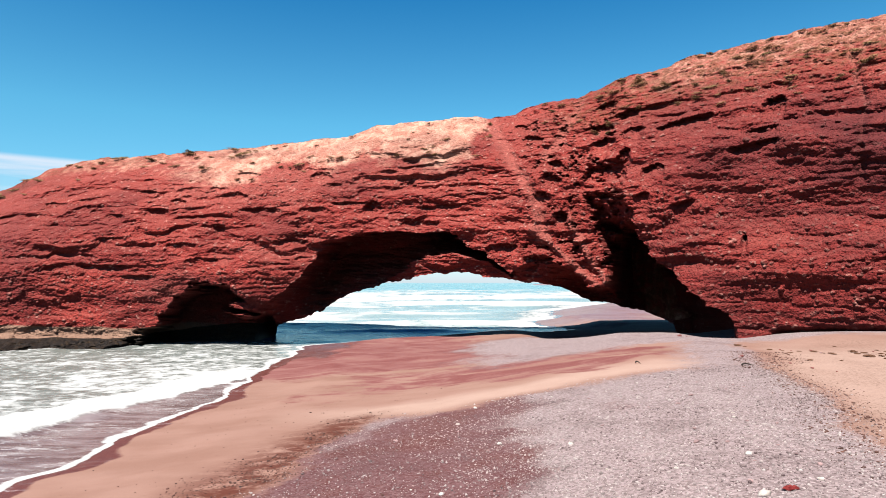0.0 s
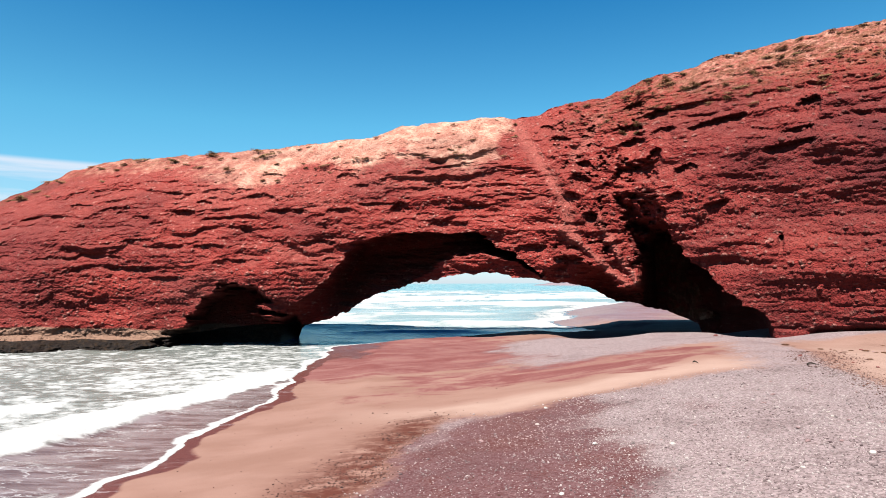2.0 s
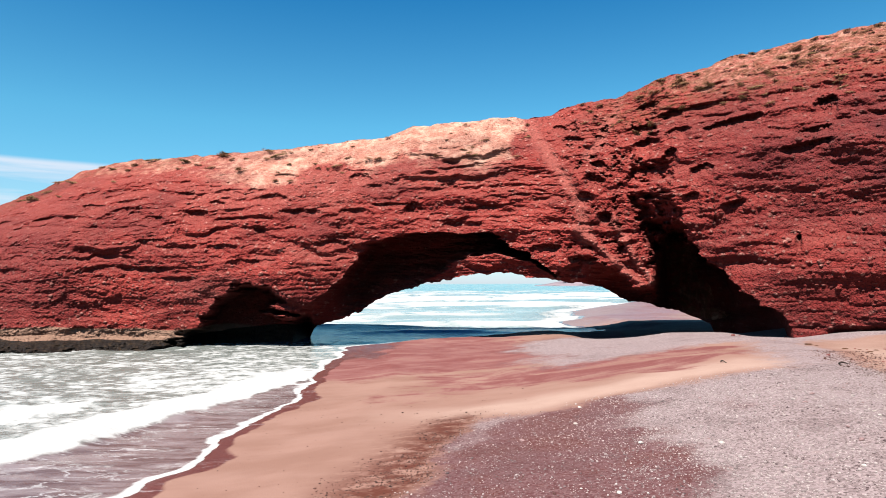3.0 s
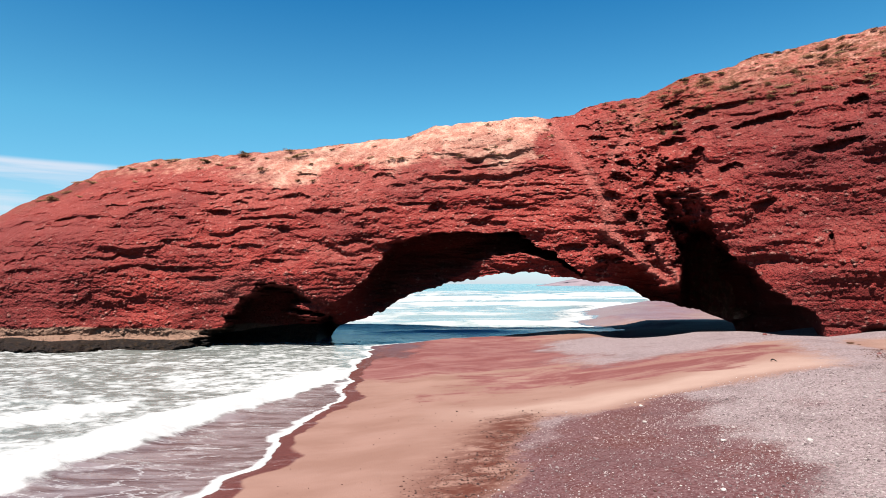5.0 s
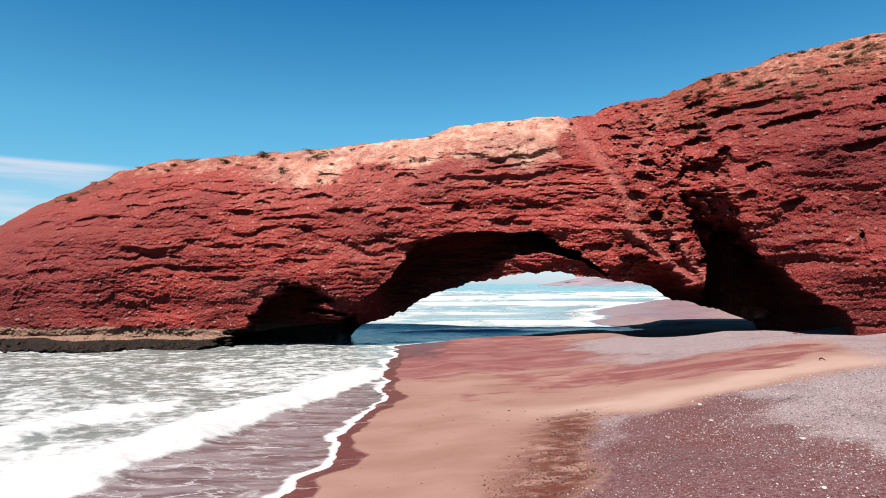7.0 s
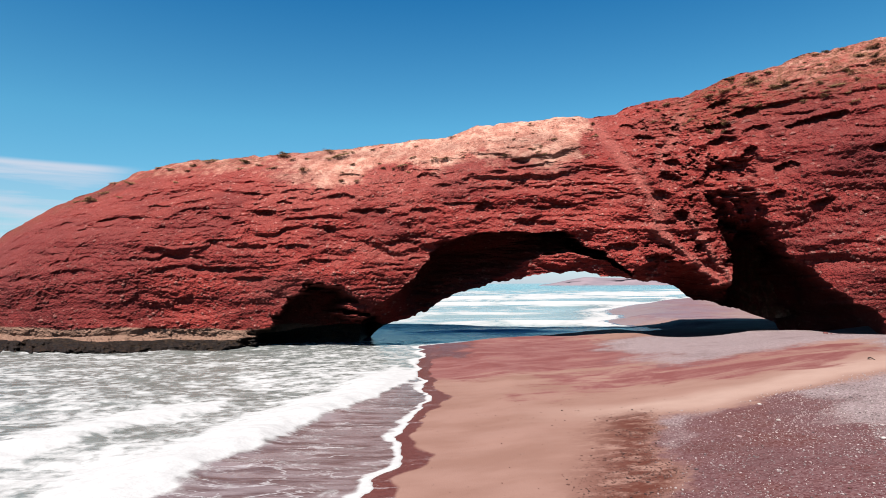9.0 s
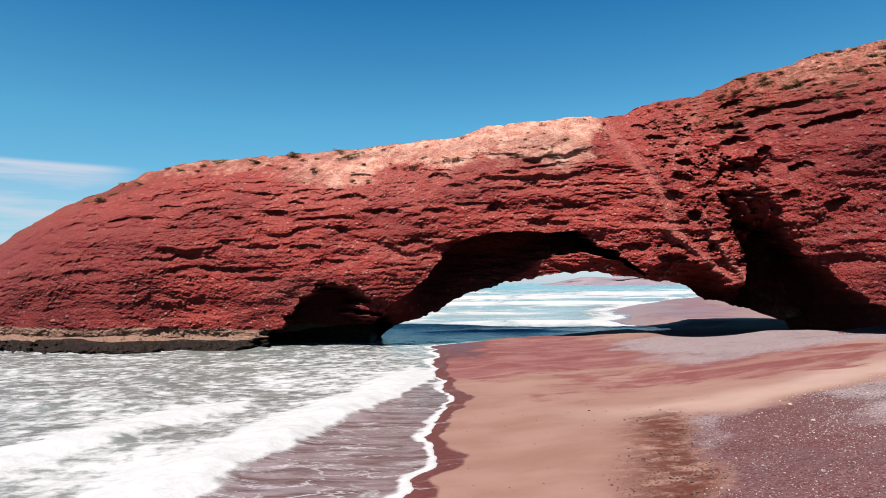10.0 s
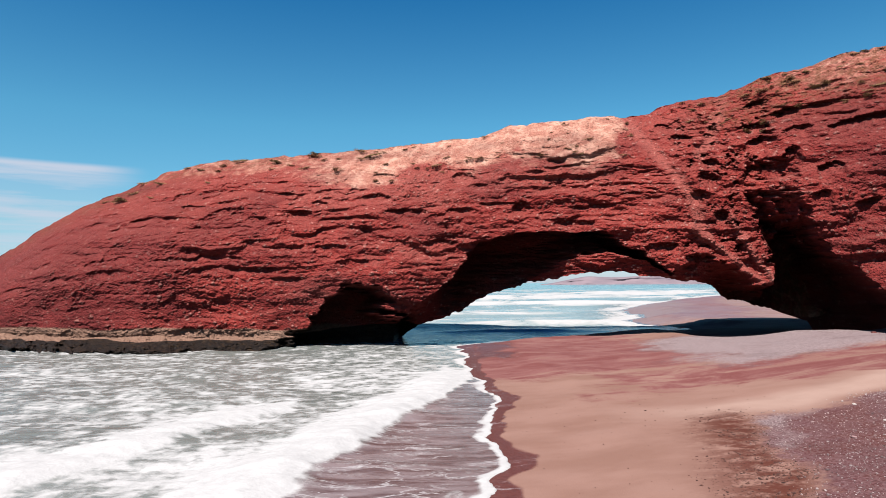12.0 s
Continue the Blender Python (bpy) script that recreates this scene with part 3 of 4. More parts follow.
HOLLOWS_BRIDGE = [(-0.216, 0.137, 0.022, 0.008), (-0.204, 0.171, 0.025, 0.004), (-0.077, 0.168, 0.020, 0.009), (-0.095, 0.179, 0.054, 0.003), (-0.175, 0.113, 0.039, 0.006), (-0.086, 0.114, 0.029, 0.006),
                  (0.009, 0.120, 0.020, 0.010), (-0.027, 0.124, 0.036, 0.004), (0.066, 0.154, 0.016, 0.009), (0.059, 0.193, 0.030, 0.004), (-0.121, 0.064, 0.029, 0.005), (0.031, 0.176, 0.020, 0.004),
                  (0.089, 0.093, 0.043, 0.006), (0.223, 0.056, 0.030, 0.006), (0.130, 0.121, 0.018, 0.004), (-0.059, 0.154, 0.027, 0.004), (0.193, 0.167, 0.016, 0.004)]
HOLLOWS_CLIFF = [(0.385, 0.280, 0.023, 0.009), (0.428, 0.270, 0.023, 0.008), (0.380, 0.245, 0.023, 0.007), (0.436, 0.241, 0.025, 0.007), (0.388, 0.223, 0.025, 0.007), (0.426, 0.202, 0.014, 0.013),
                 (0.480, 0.182, 0.023, 0.007), (0.547, 0.261, 0.050, 0.006), (0.511, 0.250, 0.034, 0.004), (0.688, 0.287, 0.023, 0.013), (0.673, 0.246, 0.039, 0.004), (0.658, 0.221, 0.052, 0.004),
                 (0.299, 0.163, 0.018, 0.013), (0.285, 0.138, 0.016, 0.008), (0.318, 0.105, 0.014, 0.009), (0.242, 0.246, 0.014, 0.006), (0.265, 0.229, 0.020, 0.006), (0.306, 0.189, 0.013, 0.006),
                 (0.534, 0.126, 0.025, 0.004), (0.462, 0.138, 0.016, 0.004), (0.639, 0.070, 0.006, 0.005), (0.281, 0.037, 0.025, 0.007)]


def along(s, t, ends, width):
    """Closeness, 0 to 1, to a line of (bearing, slope) corners."""
    best = np.full(np.shape(s), 9.0)
    for (a, b), (c, d) in zip(ends[:-1], ends[1:]):
        k = np.clip(((s - a) * (c - a) + (t - b) * (d - b)) / ((c - a) ** 2 + (d - b) ** 2), 0, 1)
        best = np.minimum(best, np.hypot(s - a - k * (c - a), t - b - k * (d - b)))
    return np.exp(-(best / width) ** 2)


def stones(x, z, size, seed, chance):
    """Relief of cobbles that stand out of a face: one for each cell of the given size."""
    ix, iz = np.floor(x / size), np.floor(z / size)
    out = np.zeros(np.shape(x))
    for a in (-1, 0, 1):
        for b in (-1, 0, 1):
            cx, cz = ix + a, iz + b
            px, pz = (cx + vnoise(cx + 0.0, cz, seed)) * size, (cz + vnoise(cx, cz, seed + 1)) * size
            r = size * (0.22 + 0.26 * vnoise(cx, cz, seed + 2) ** 2) * (vnoise(cx, cz, seed + 3) < chance)
            q = 1 - ((x - px) ** 2 + (z - pz) ** 2 * 1.5) / np.maximum(r * r, 1e-6)
            out = np.maximum(out, np.sqrt(np.maximum(q, 0)) * r * 0.9)
    return out


def ledges(x, z, period, seed, share, lip=0.3):
    """Depth, 0 to 1, under lips of rock that come and go along wavy beds: each bed slopes back from its lip up to the next overhang."""
    phase = z / period + 1.5 * (fbm(x * 0.20 / period, z * 0.30 / period, seed, 4, 0.55) - 0.5) + 0.5 * (fbm(x * 0.9 / period, z * 0.5 / period, seed + 4, 3) - 0.5)
    bed = np.floor(phase)
    f = phase - bed
    reach = step(share - 0.06, share + 0.20, fbm(x * 0.22 / period + bed * 7.31, bed * 3.7 + 0.5, seed + 8, 4, 0.6))
    f = np.clip(f, 0, 1)
    return reach * np.where(f < 1 - lip, (f / (1 - lip)) ** 1.7, np.sin(np.clip((1 - f) / lip, 0, 1) * math.pi / 2))


RUN_OUT = 0.935


def cliff_face(s, t):
    """Distance y of the rock face on each bearing and slope, and its tone masks."""
    yb, yc, tc = foot_y(s), crest_y(s), crest_t(s)
    w = np.clip((t + 0.07) / np.maximum(tc + 0.07, 0.02), 0, 1)
    y = yb + (yc - yb) * w ** 4.4
    # the hollow of the arch
    f, r = brow_t(s), np.minimum(rim_t(s), brow_t(s) - 0.004)
    jag = 0.009 * (fbm(s * 26, t * 130, 71, 4, 0.6) - 0.5) * 2      # frayed along the beds
    u = np.clip((f + jag - t) / np.maximum(f - r, 0.004), 0, 1.0)
    inside = step(-0.19, -0.165, s) * step(0.635, 0.60, s)
    yf = yb + (yc - yb) * np.clip((f + 0.07) / (tc + 0.07), 0, 1) ** 4.4
    deep = np.maximum(rim_y(s) - yf, 0.5)
    lit_beds = step(0.04, 0.13, s) * step(0.34, 0.28, s)
    y = y + np.where(u > 0, inside * deep * (1 - 0.7 * lit_beds) * np.clip(u, 0, 1) ** 0.65, 0)
    shut = 1 + 1.6 * step(0.03, 0.17, s + 3 * jag)                 # landward, the cavity closes over lit beds
    y = y + inside * 12.5 * np.sin(math.pi * np.clip(u * shut, 0, 1) ** 0.42) * step(-0.15, -0.07, s) * step(0.25, 0.19, s)
    y = y + inside * 13.0 * np.sin(math.pi * np.clip(u, 0, 1) ** 0.45) * step(0.394, 0.402, s) * step(0.63, 0.56, s)
    y = y + inside * lit_beds * 0.7 * (fbm(s * 30, t * 170, 116, 4, 0.6) - 0.5) * step(0.2, 0.5, u)
    # hollow at the seaward foot of the bridge
    g = side_brow_t(s)
    v = step(0, 0.020, g + 1.2 * jag + 0.030 * (fbm(s * 30, t * 60, 119, 4, 0.6) - 0.5) - t) * step(-0.42, -0.33, s) * (1 - 0.92 * step(-0.235, -0.205, s + jag * 5 + 0.25 * t) * step(-0.066, -0.046, t + 2 * jag)) * step(-0.150, -0.165, s)
    y = y + 11.0 * v * (1 - 0.3 * step(-0.03, -0.09, t))
    # crevice between bridge and cliff: stepped alcoves above the cave
    sw = s + 0.017 * (fbm(s * 45, t * 70, 97, 5, 0.65) - 0.5) * 2
    left_of = np.interp(t, (-0.003, 0.028, 0.073, 0.117, 0.153, 0.189), (0.400, 0.393, 0.382, 0.366, 0.355, 0.357))
    right_of = np.interp(t, (0.04, 0.073, 0.117, 0.135, 0.153, 0.189), (0.47, 0.446, 0.434, 0.428, 0.426, 0.436))
    cre = step(-0.001, 0.004, sw - left_of) * step(0.007, -0.003, sw - right_of)
    lower, higher = step(0.143, 0.128, t + 2 * jag) * step(0.015, 0.055, t), 0.55 * step(0.156, 0.164, t + jag) * step(0.196, 0.180, t + 2 * jag)
    y = y + cre * (lower * (2.0 + 6.5 * step(0.105, 0.07, t)) + higher * 2.4) * (0.45 + 0.75 * step(0.32, 0.62, fbm(s * 48, t * 70, 72, 4, 0.6)))
    y = y + 1.4 * step(0.47, 0.58, s) * step(0.04, 0.115, t) * step(0.235, 0.13, t)      # landward wall bent hollow at mid height so the sun grazes it darker
    x, z = EYE_X + s * y, EYE_Z + t * y
    # wave-cut bench on the seaward side
    bench = np.interp(s, (-0.95, -0.7, -0.45, -0.22), (10.0, 6.8, 3.2, 0.6))
    zn = z + 0.9 * (fbm(x * 0.30, z * 0.5, 98, 5, 0.65) - 0.5)
    y = y - bench * (0.55 + 0.9 * fbm(x * 0.4, z * 0.8, 99, 5, 0.6)) * np.clip((1.2 - zn) / 1.6, 0, 1) * step(-14, -34, x) + 0.2 * np.exp(-((zn - 0.9) / 0.4) ** 2) * step(-14, -34, x)
    y = y + 1.3 * np.exp(-((z - 3.0 - 0.8 * (fbm(x * 0.3, z * 0.2, 114, 3) - 0.5)) / 0.45) ** 2) * step(25, 28, x) * step(0.40, 0.55, fbm(x * 0.25, z * 0.2, 115, 3))
    calm = 1 - 0.8 * np.clip(u * 3, 0, 1) * inside * (1 - 0.7 * lit_beds)
    upper = step(1.02, 0.86, w)                                   # ledges fade out towards the rounded top
    zz = z - 0.02 * x + 1.2 * (fbm(x * 0.05, z * 0.06, 73, 3) - 0.5)
    high = step(6.5, 11.0, z + 3 * (fbm(x * 0.1, z * 0.1, 103, 3) - 0.5))
    rich = (0.25 + 0.75 * high) * (1 - 0.55 * step(20, 27, x) * step(19, 14, z))
    rich = np.maximum(rich, 0.85 * step(-0.36, -0.52, s) * step(3.5, 6.0, z))
    patch = np.maximum(step(0.36, 0.62, fbm(x * 0.06, z * 0.10, 86, 3)), 0.85 * step(-0.34, -0.46, s))
    soft = 1 - 0.75 * step(0.80, 0.92, w) * step(-0.46, -0.2, s) * step(0.205, 0.17, s)      # the smooth pale cap
    beds = 0.30 + 0.70 * np.exp(-((s + 0.02) / 0.20) ** 2 - ((t - 0.02) / 0.05) ** 2)
    cut = (0.62 * ledges(x, zz, 3.1, 140, 0.44) * (0.25 + 0.75 * rich) * (1 - 0.4 * step(12, 22, x)) + 0.42 * ledges(x, zz, 1.35, 150, 0.46) * (0.25 + 0.75 * rich) * (0.3 + 0.7 * patch)) * upper
    cut = cut + 0.26 * ledges(x * 1.3, zz, 0.55, 160, 0.44) * np.maximum(beds, 0.6 * patch * rich) * upper
    cut = cut * soft * (1 - 0.7 * np.exp(-((s - 0.54) / 0.09) ** 2 - ((t - 0.105) / 0.03) ** 2))
    pock = np.zeros(np.shape(s))
    wob = 0.5 * (fbm(s * 90, t * 190, 80, 5, 0.75) - 0.5)
    for a, b, c, d in HOLLOWS_SEAWARD + HOLLOWS_BRIDGE + HOLLOWS_CLIFF:
        dip = 0.22 * (s - a) * step(0.3, 0.4, a)                  # the landward ones tilt with the beds
        q = ((s - a) / (0.80 * c)) ** 2 + ((t - b - dip) / (0.80 * d)) ** 2
        pock = np.maximum(pock, step(1.6, 0.2, q + 5.0 * wob) * min(1.0, 0.35 + d / 0.008 * 0.6))
    pock = pock * (0.95 + 0.55 * step(0.20, 0.30, s)) * (0.55 + 0.9 * fbm(s * 75, t * 120, 125, 5, 0.7))
    # below each hollow the rock slopes out again
    for i in range(len(pock) - 2, -1, -1):
        above = pock[i + 1]
        pock[i] = np.maximum(pock[i], RUN_OUT * (0.6 * above + 0.2 * np.roll(above, 1) + 0.2 * np.roll(above, -1)))
    det = np.maximum(cut, pock) + 0.25 * cut
    det = det + (0.35 + 0.80 * rich) * (fbm(x * 0.30, zz * 0.62, 122, 5, 0.60) - 0.5) * soft * upper
    det = det + 1.9 * (fbm(x * 0.09, z * 0.13, 77, 3) - 0.5) * step(1.0, 0.9, w) + (0.25 + 0.40 * rich) * (fbm(x * 0.34, z * 0.62, 78, 4) - 0.5) * (0.35 + 0.65 * upper) * soft
    grain = step(0.36, 0.60, fbm(x * 0.13, z * 0.22, 121, 4))     # crumbly and smooth patches
    grain = np.maximum(grain, 1.15 * step(-0.34, -0.46, s))
    det = det + (0.10 + 0.24 * grain) * (fbm(x * 0.9, z * 1.5, 79, 5, 0.78) - 0.5) * (0.7 + 0.3 * high)
    det = det + 0.28 * (np.abs(fbm(x * 0.6, zz * 1.1, 113, 5, 0.62) - 0.5) * 2 - 0.3) * patch * rich * soft
    crag = step(0.23, 0.27, s) * step(0.44, 0.40, s) * step(0.0, 0.05, t) * step(0.30, 0.26, t)
    rubble = step(0.72, 0.86, w) * step(0.2, 0.3, s)
    det = det + rubble * 0.7 * (fbm(x * 1.1, z * 2.2, 117, 5, 0.7) - 0.5)
    det = det + crag * (1 - along(s, t, [(0.181, 0.262), (0.230, 0.198), (0.274, 0.135), (0.288, 0.075)], 0.016)) * (1.0 * (fbm(s * 45 + t * 30, t * 40 - s * 20, 104, 4) - 0.5) + 0.9 * step(0.64, 0.76, fbm(s * 70, t * 110, 105, 5, 0.65)))
    cob = np.maximum(1.0 * stones(x, z, 0.52, 87, 0.14), 1.2 * stones(x + 40, z, 0.34, 88, 0.40))
    det = det - cob * (0.4 + 0.6 * step(0.35, 0.6, fbm(x * 0.15, z * 0.3, 89, 3)))
    ws, wt = s + 0.006 * (fbm(s * 50, t * 70, 96, 3) - 0.5) * 2, t
    gully = along(ws, wt, [(0.181, 0.262), (0.230, 0.198), (0.274, 0.135), (0.288, 0.075)], 0.011)
    gully2 = along(ws, wt, [(0.338, 0.285), (0.312, 0.234), (0.295, 0.215)], 0.008)
    gully3 = along(ws, wt, [(0.800, 0.405), (0.825, 0.33), (0.845, 0.29), (0.84, 0.17)], 0.008)
    det = det * (1 - 0.55 * gully) + 0.6 * gully + 0.4 * gully2 + 0.4 * gully3
    rib = along(ws, wt, [(0.27, 0.085), (0.375, -0.005)], 0.006) + along(ws, wt, [(0.33, 0.10), (0.389, 0.0)], 0.007)
    det = det - 0.6 * rib
    y = y + det * calm
    # tone masks: stains and rock colours, and shade painted onto the landward wall
    pale = 1.05 * step(0.80, 0.93, w + 0.26 * (fbm(x * 0.12, z * 0.3, 81, 4) - 0.5)) * step(-0.46, -0.17, s) * step(0.205, 0.165, s + 0.07 * (fbm(x * 0.25, z * 0.35, 126, 4, 0.6) - 0.5))
    pale = np.maximum(pale, 1.0 * step(0.70, 0.86, w + 0.22 * (fbm(x * 0.14, z * 0.3, 120, 4) - 0.5)) * step(-0.06, 0.06, s) * step(0.195, 0.155, s + 0.07 * (fbm(x * 0.25, z * 0.35, 126, 4, 0.6) - 0.5)))
    pale = np.maximum(pale, 0.62 * step(0.84, 0.96, w + 0.12 * (fbm(x * 0.12, z * 0.2, 129, 3) - 0.5)) * step(0.30, 0.5, s))
    pale = np.maximum(pale, 0.62 * step(0.85, 1.0, w + 0.30 * (fbm(x * 0.2, z * 0.4, 118, 4, 0.6) - 0.5)) * step(-0.22, -0.34, s) * step(-0.64, -0.50, s))
    dust = 1.05 * along(ws, wt, [(0.181, 0.262), (0.230, 0.198), (0.274, 0.135), (0.288, 0.075)], 0.014) + 1.3 * along(ws, wt, [(0.342, 0.292), (0.312, 0.234), (0.290, 0.200)], 0.010) + gully3 + 1.15 * rib
    dust = dust + 0.75 * np.exp(-((s + 0.12) / 0.14) ** 2 - ((t - 0.14) / 0.035) ** 2) + 0.6 * np.exp(-((s + 0.16) / 0.10) ** 2 - ((t - 0.05) / 0.03) ** 2) + 0.65 * np.exp(-((s + 0.31) / 0.14) ** 2 - ((t + 0.01) / 0.05) ** 2)
    dust = np.maximum(dust, 0.7 * step(0.55, 0.75, w) * step(0.22, 0.12, s) * step(-0.45, -0.3, s))
    stain_shade = step(0.42, 0.66, fbm(x * 0.09, z * 0.16, 83, 5, 0.6)) * step(0.48, 0.62, s) * step(0.33, 0.25, t) * step(0.09, 0.16, t)
    # landward wall darkened further in patches
    stain_shade = np.maximum(stain_shade, (0.20 + 0.80 * fbm(x * 0.16, z * 0.28, 127, 4, 0.6)) * step(0.44, 0.60, s + 0.2 * (fbm(x * 0.1, z * 0.15, 128, 3) - 0.5)) * step(0.36, 0.28, t) * step(0.05, 0.12, t))
    # painted shade: lower landward wall darkened for shadows between its pebbles
    stain_shade = np.maximum(stain_shade, (0.1 + 0.7 * fbm(x * 0.2, z * 0.3, 130, 4, 0.6)) * step(0.41, 0.50, s) * step(0.17, 0.10, t))
    stain_shade = np.maximum(stain_shade, 0.42 * step(0.55, 0.75, fbm(x * 0.1, z * 0.3, 84, 4)))
    # seaward end darker towards its foot
    stain_shade = np.maximum(stain_shade, 0.55 * step(0.18, 0.04, t + 0.10 * (fbm(x * 0.08, z * 0.12, 123, 4) - 0.5)) * step(-0.42, -0.62, s + 0.2 * (fbm(x * 0.05, z * 0.1, 124, 3) - 0.5)))
    z2 = EYE_Z + t * y
    tan = step(2.5, 1.7, z2 + 0.5 * (fbm(x * 0.2, z * 0.5, 106, 3) - 0.5)) * step(-20, -34, x)
    # wet band, raised by the arch's leg to paint in the hollow's shade
    wet = step(1.05, 0.75, z2 - 1.2 * step(-38, -22, x) + 0.3 * (fbm(x * 0.4, z, 107, 3) - 0.5)) * step(-8, -20, x)
    scrub = step(0.78, 0.93, w + 0.1 * (fbm(x * 0.1, z * 0.2, 108, 3) - 0.5)) * step(0.25, 0.40, s)
    scrub = np.maximum(scrub, 0.8 * step(0.90, 0.98, w) * step(-0.25, -0.36, s))
    return y, dict(dust=dust, cobble=step(0.02, 0.08, cob), pale=pale, stain_shade=stain_shade, tan=tan, wet=wet, scrub=scrub)


def build_cliff():
    ss = spaced((-0.95, -0.80, 0.006, 0.003), (-0.80, 0.88, 0.00125, 0.00125), (0.88, 1.7, 0.004, 0.03))
    rows = 400
    k = np.linspace(0, 1, rows)[:, None]
    s = np.broadcast_to(ss[None, :], (rows, len(ss)))
    floor_t = (-1.2 - EYE_Z) / foot_y(ss)
    low = np.maximum(rim_t(ss), floor_t)
    low = low + 0.0035 * (fbm(ss * 110, ss * 0, 91, 3) - 0.5) * 2 * ((ss > -0.16) & (ss < 0.42))
    high = crest_t(ss) + 0.004 * (fbm(ss * 45, ss * 0, 92, 4) - 0.5) * 2
    high = np.maximum(high, low + 0.004)
    t = low + (high - low) * k
    y, tone_masks = cliff_face(s, t)
    pts = [np.stack([EYE_X + s * y, y, EYE_Z + t * y], -1)]
    # over the top and down the far side
    top = pts[0][-1]
    first = pts[0][0]
    back = 6 + 3 * fbm(ss * 6, ss * 0, 93, 3) + 5 * step(0.24, 0.42, ss) + 50 * step(0.52, 0.78, ss)
    inland = step(0.22, 0.5, ss)
    zt = top[:, 2]
    edge_y = top[:, 1] + back
    hole = rim_t(ss) > floor_t + 0.004
    end_y = np.where(hole, np.minimum(first[:, 1] + 0.4, edge_y), edge_y + 3)
    end_z = np.where(hole, first[:, 2], -1.5)
    more = []
    for i in range(1, 13):
        f = i / 12
        yy = top[:, 1] + back * f
        zz = zt - 0.9 * f * f * (1 - inland) + 0.5 * (fbm(EYE_X + ss * yy, yy * 0.3, 94, 3) - 0.5) * (1 - f) + inland * 4 * f - 0.25 * f
        more.append(np.stack([EYE_X + ss * yy, yy, zz], -1))
    last = more[-1]
    for i in range(1, 15):
        f = i / 14
        yy = last[:, 1] + (end_y - last[:, 1]) * f ** np.where(hole, 7.0, 1.5) + 0.8 * math.sin(math.pi * f) * (fbm(ss * 30, ss * 0 + f * 5, 95, 3) - 0.5) * 2
        zz = last[:, 2] + (end_z - last[:, 2]) * f
        more.append(np.stack([EYE_X + ss * yy, yy, zz], -1))
    pts.append(np.array(more))
    allp = np.concatenate(pts, 0)
    extra = len(more)
    att = {a: np.concatenate([v, np.repeat(v[-1:], extra, 0)], 0) for a, v in tone_masks.items()}
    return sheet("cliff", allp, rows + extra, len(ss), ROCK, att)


cliff = tagged(build_cliff(), "red conglomerate sea cliff pierced by a natural arch", "cliff", kind="structure")


# ---- far coast ----
def part(name, bm, material, parent=None, label="", smooth=True):
    me = bpy.data.meshes.new(name)
    bm.to_mesh(me)
    bm.free()
    me.materials.append(material)
    if smooth:
        me.polygons.foreach_set("use_smooth", np.ones(len(me.polygons), bool))
    ob = new(name, me)
    ob.parent = parent
    if label:
        tagged(ob, label)
    return ob


def hazy_rock():
    n = Nodes("hazy_rock")
    # distance haze is put into the rock's own colour
    c = n.mix(n.span(n.noise(0.02, 5, 0.6, (1, 1, 4)), 0.35, 0.65), (0.0817, 0.0688, 0.0817), (0.1075, 0.086, 0.0989))
    return n.done(c, 0.95, None, 0.1)


def build_headland():
    xs = np.linspace(215, 1500, 260)
    k = np.linspace(0, 1, 14)[:, None]
    h = 3 + 15 * step(215, 330, xs) + 22 * step(420, 900, xs) + 9 * (fbm(xs * 0.015, xs * 0, 101, 4) - 0.5) * step(215, 300, xs)
    h = h * step(214, 222, xs)
    x = np.broadcast_to(xs, (14, len(xs)))
    y = 1500 - 0.35 * (xs - 215) + 45 * k + 25 * (fbm(x * 0.02, k * 3, 102, 3) - 0.5)
    z = -1 + h * np.sin(k * math.pi * 0.5)
    return sheet("backdrop", np.stack([x, y, z], -1), 14, len(xs), hazy_rock())


headland = tagged(build_headland(), "hazy pink headland across the bay", "headland", kind="structure")


# ---- loose shingle ----
def pebble_material(name, dark, mid, light):
    n = Nodes(name)
    r = n.geo.outputs["Random Per Island"]
    c = n.mix(n.span(r, 0.0, 0.55), dark, mid)
    c = n.mix(n.span(r, 0.62, 1.0), c, light)
    c = n.mix(n.span(n.noise(22.0, 3), 0.35, 0.7, 0, 0.35), c, mid)
    c = n.mix(n.span(n.noise(0.5, 4, 0.65), 0.42, 0.62, 0, 0.4), c, light)
    c = n.mix(n.span(n.noise(0.32, 5, 0.7), 0.50, 0.68, 0, 0.40), c, dark)
    return n.done(c, 0.8, None, 0.25)


PEBBLE = pebble_material("pebbles", (0.020, 0.0095, 0.0110), (0.112, 0.086, 0.087), (0.205, 0.180, 0.178))
DEBRIS = pebble_material("dark_pebbles", (0.014, 0.006, 0.005), (0.034, 0.0125, 0.009), (0.060, 0.024, 0.017))


def ico():
    bm = bmesh.new()
    bmesh.ops.create_icosphere(bm, subdivisions=1, radius=1)
    bm.verts.index_update()
    v = np.array([list(q.co) for q in bm.verts])
    f = np.array([[q.index for q in fa.verts] for fa in bm.faces])
    bm.free()
    return v, f


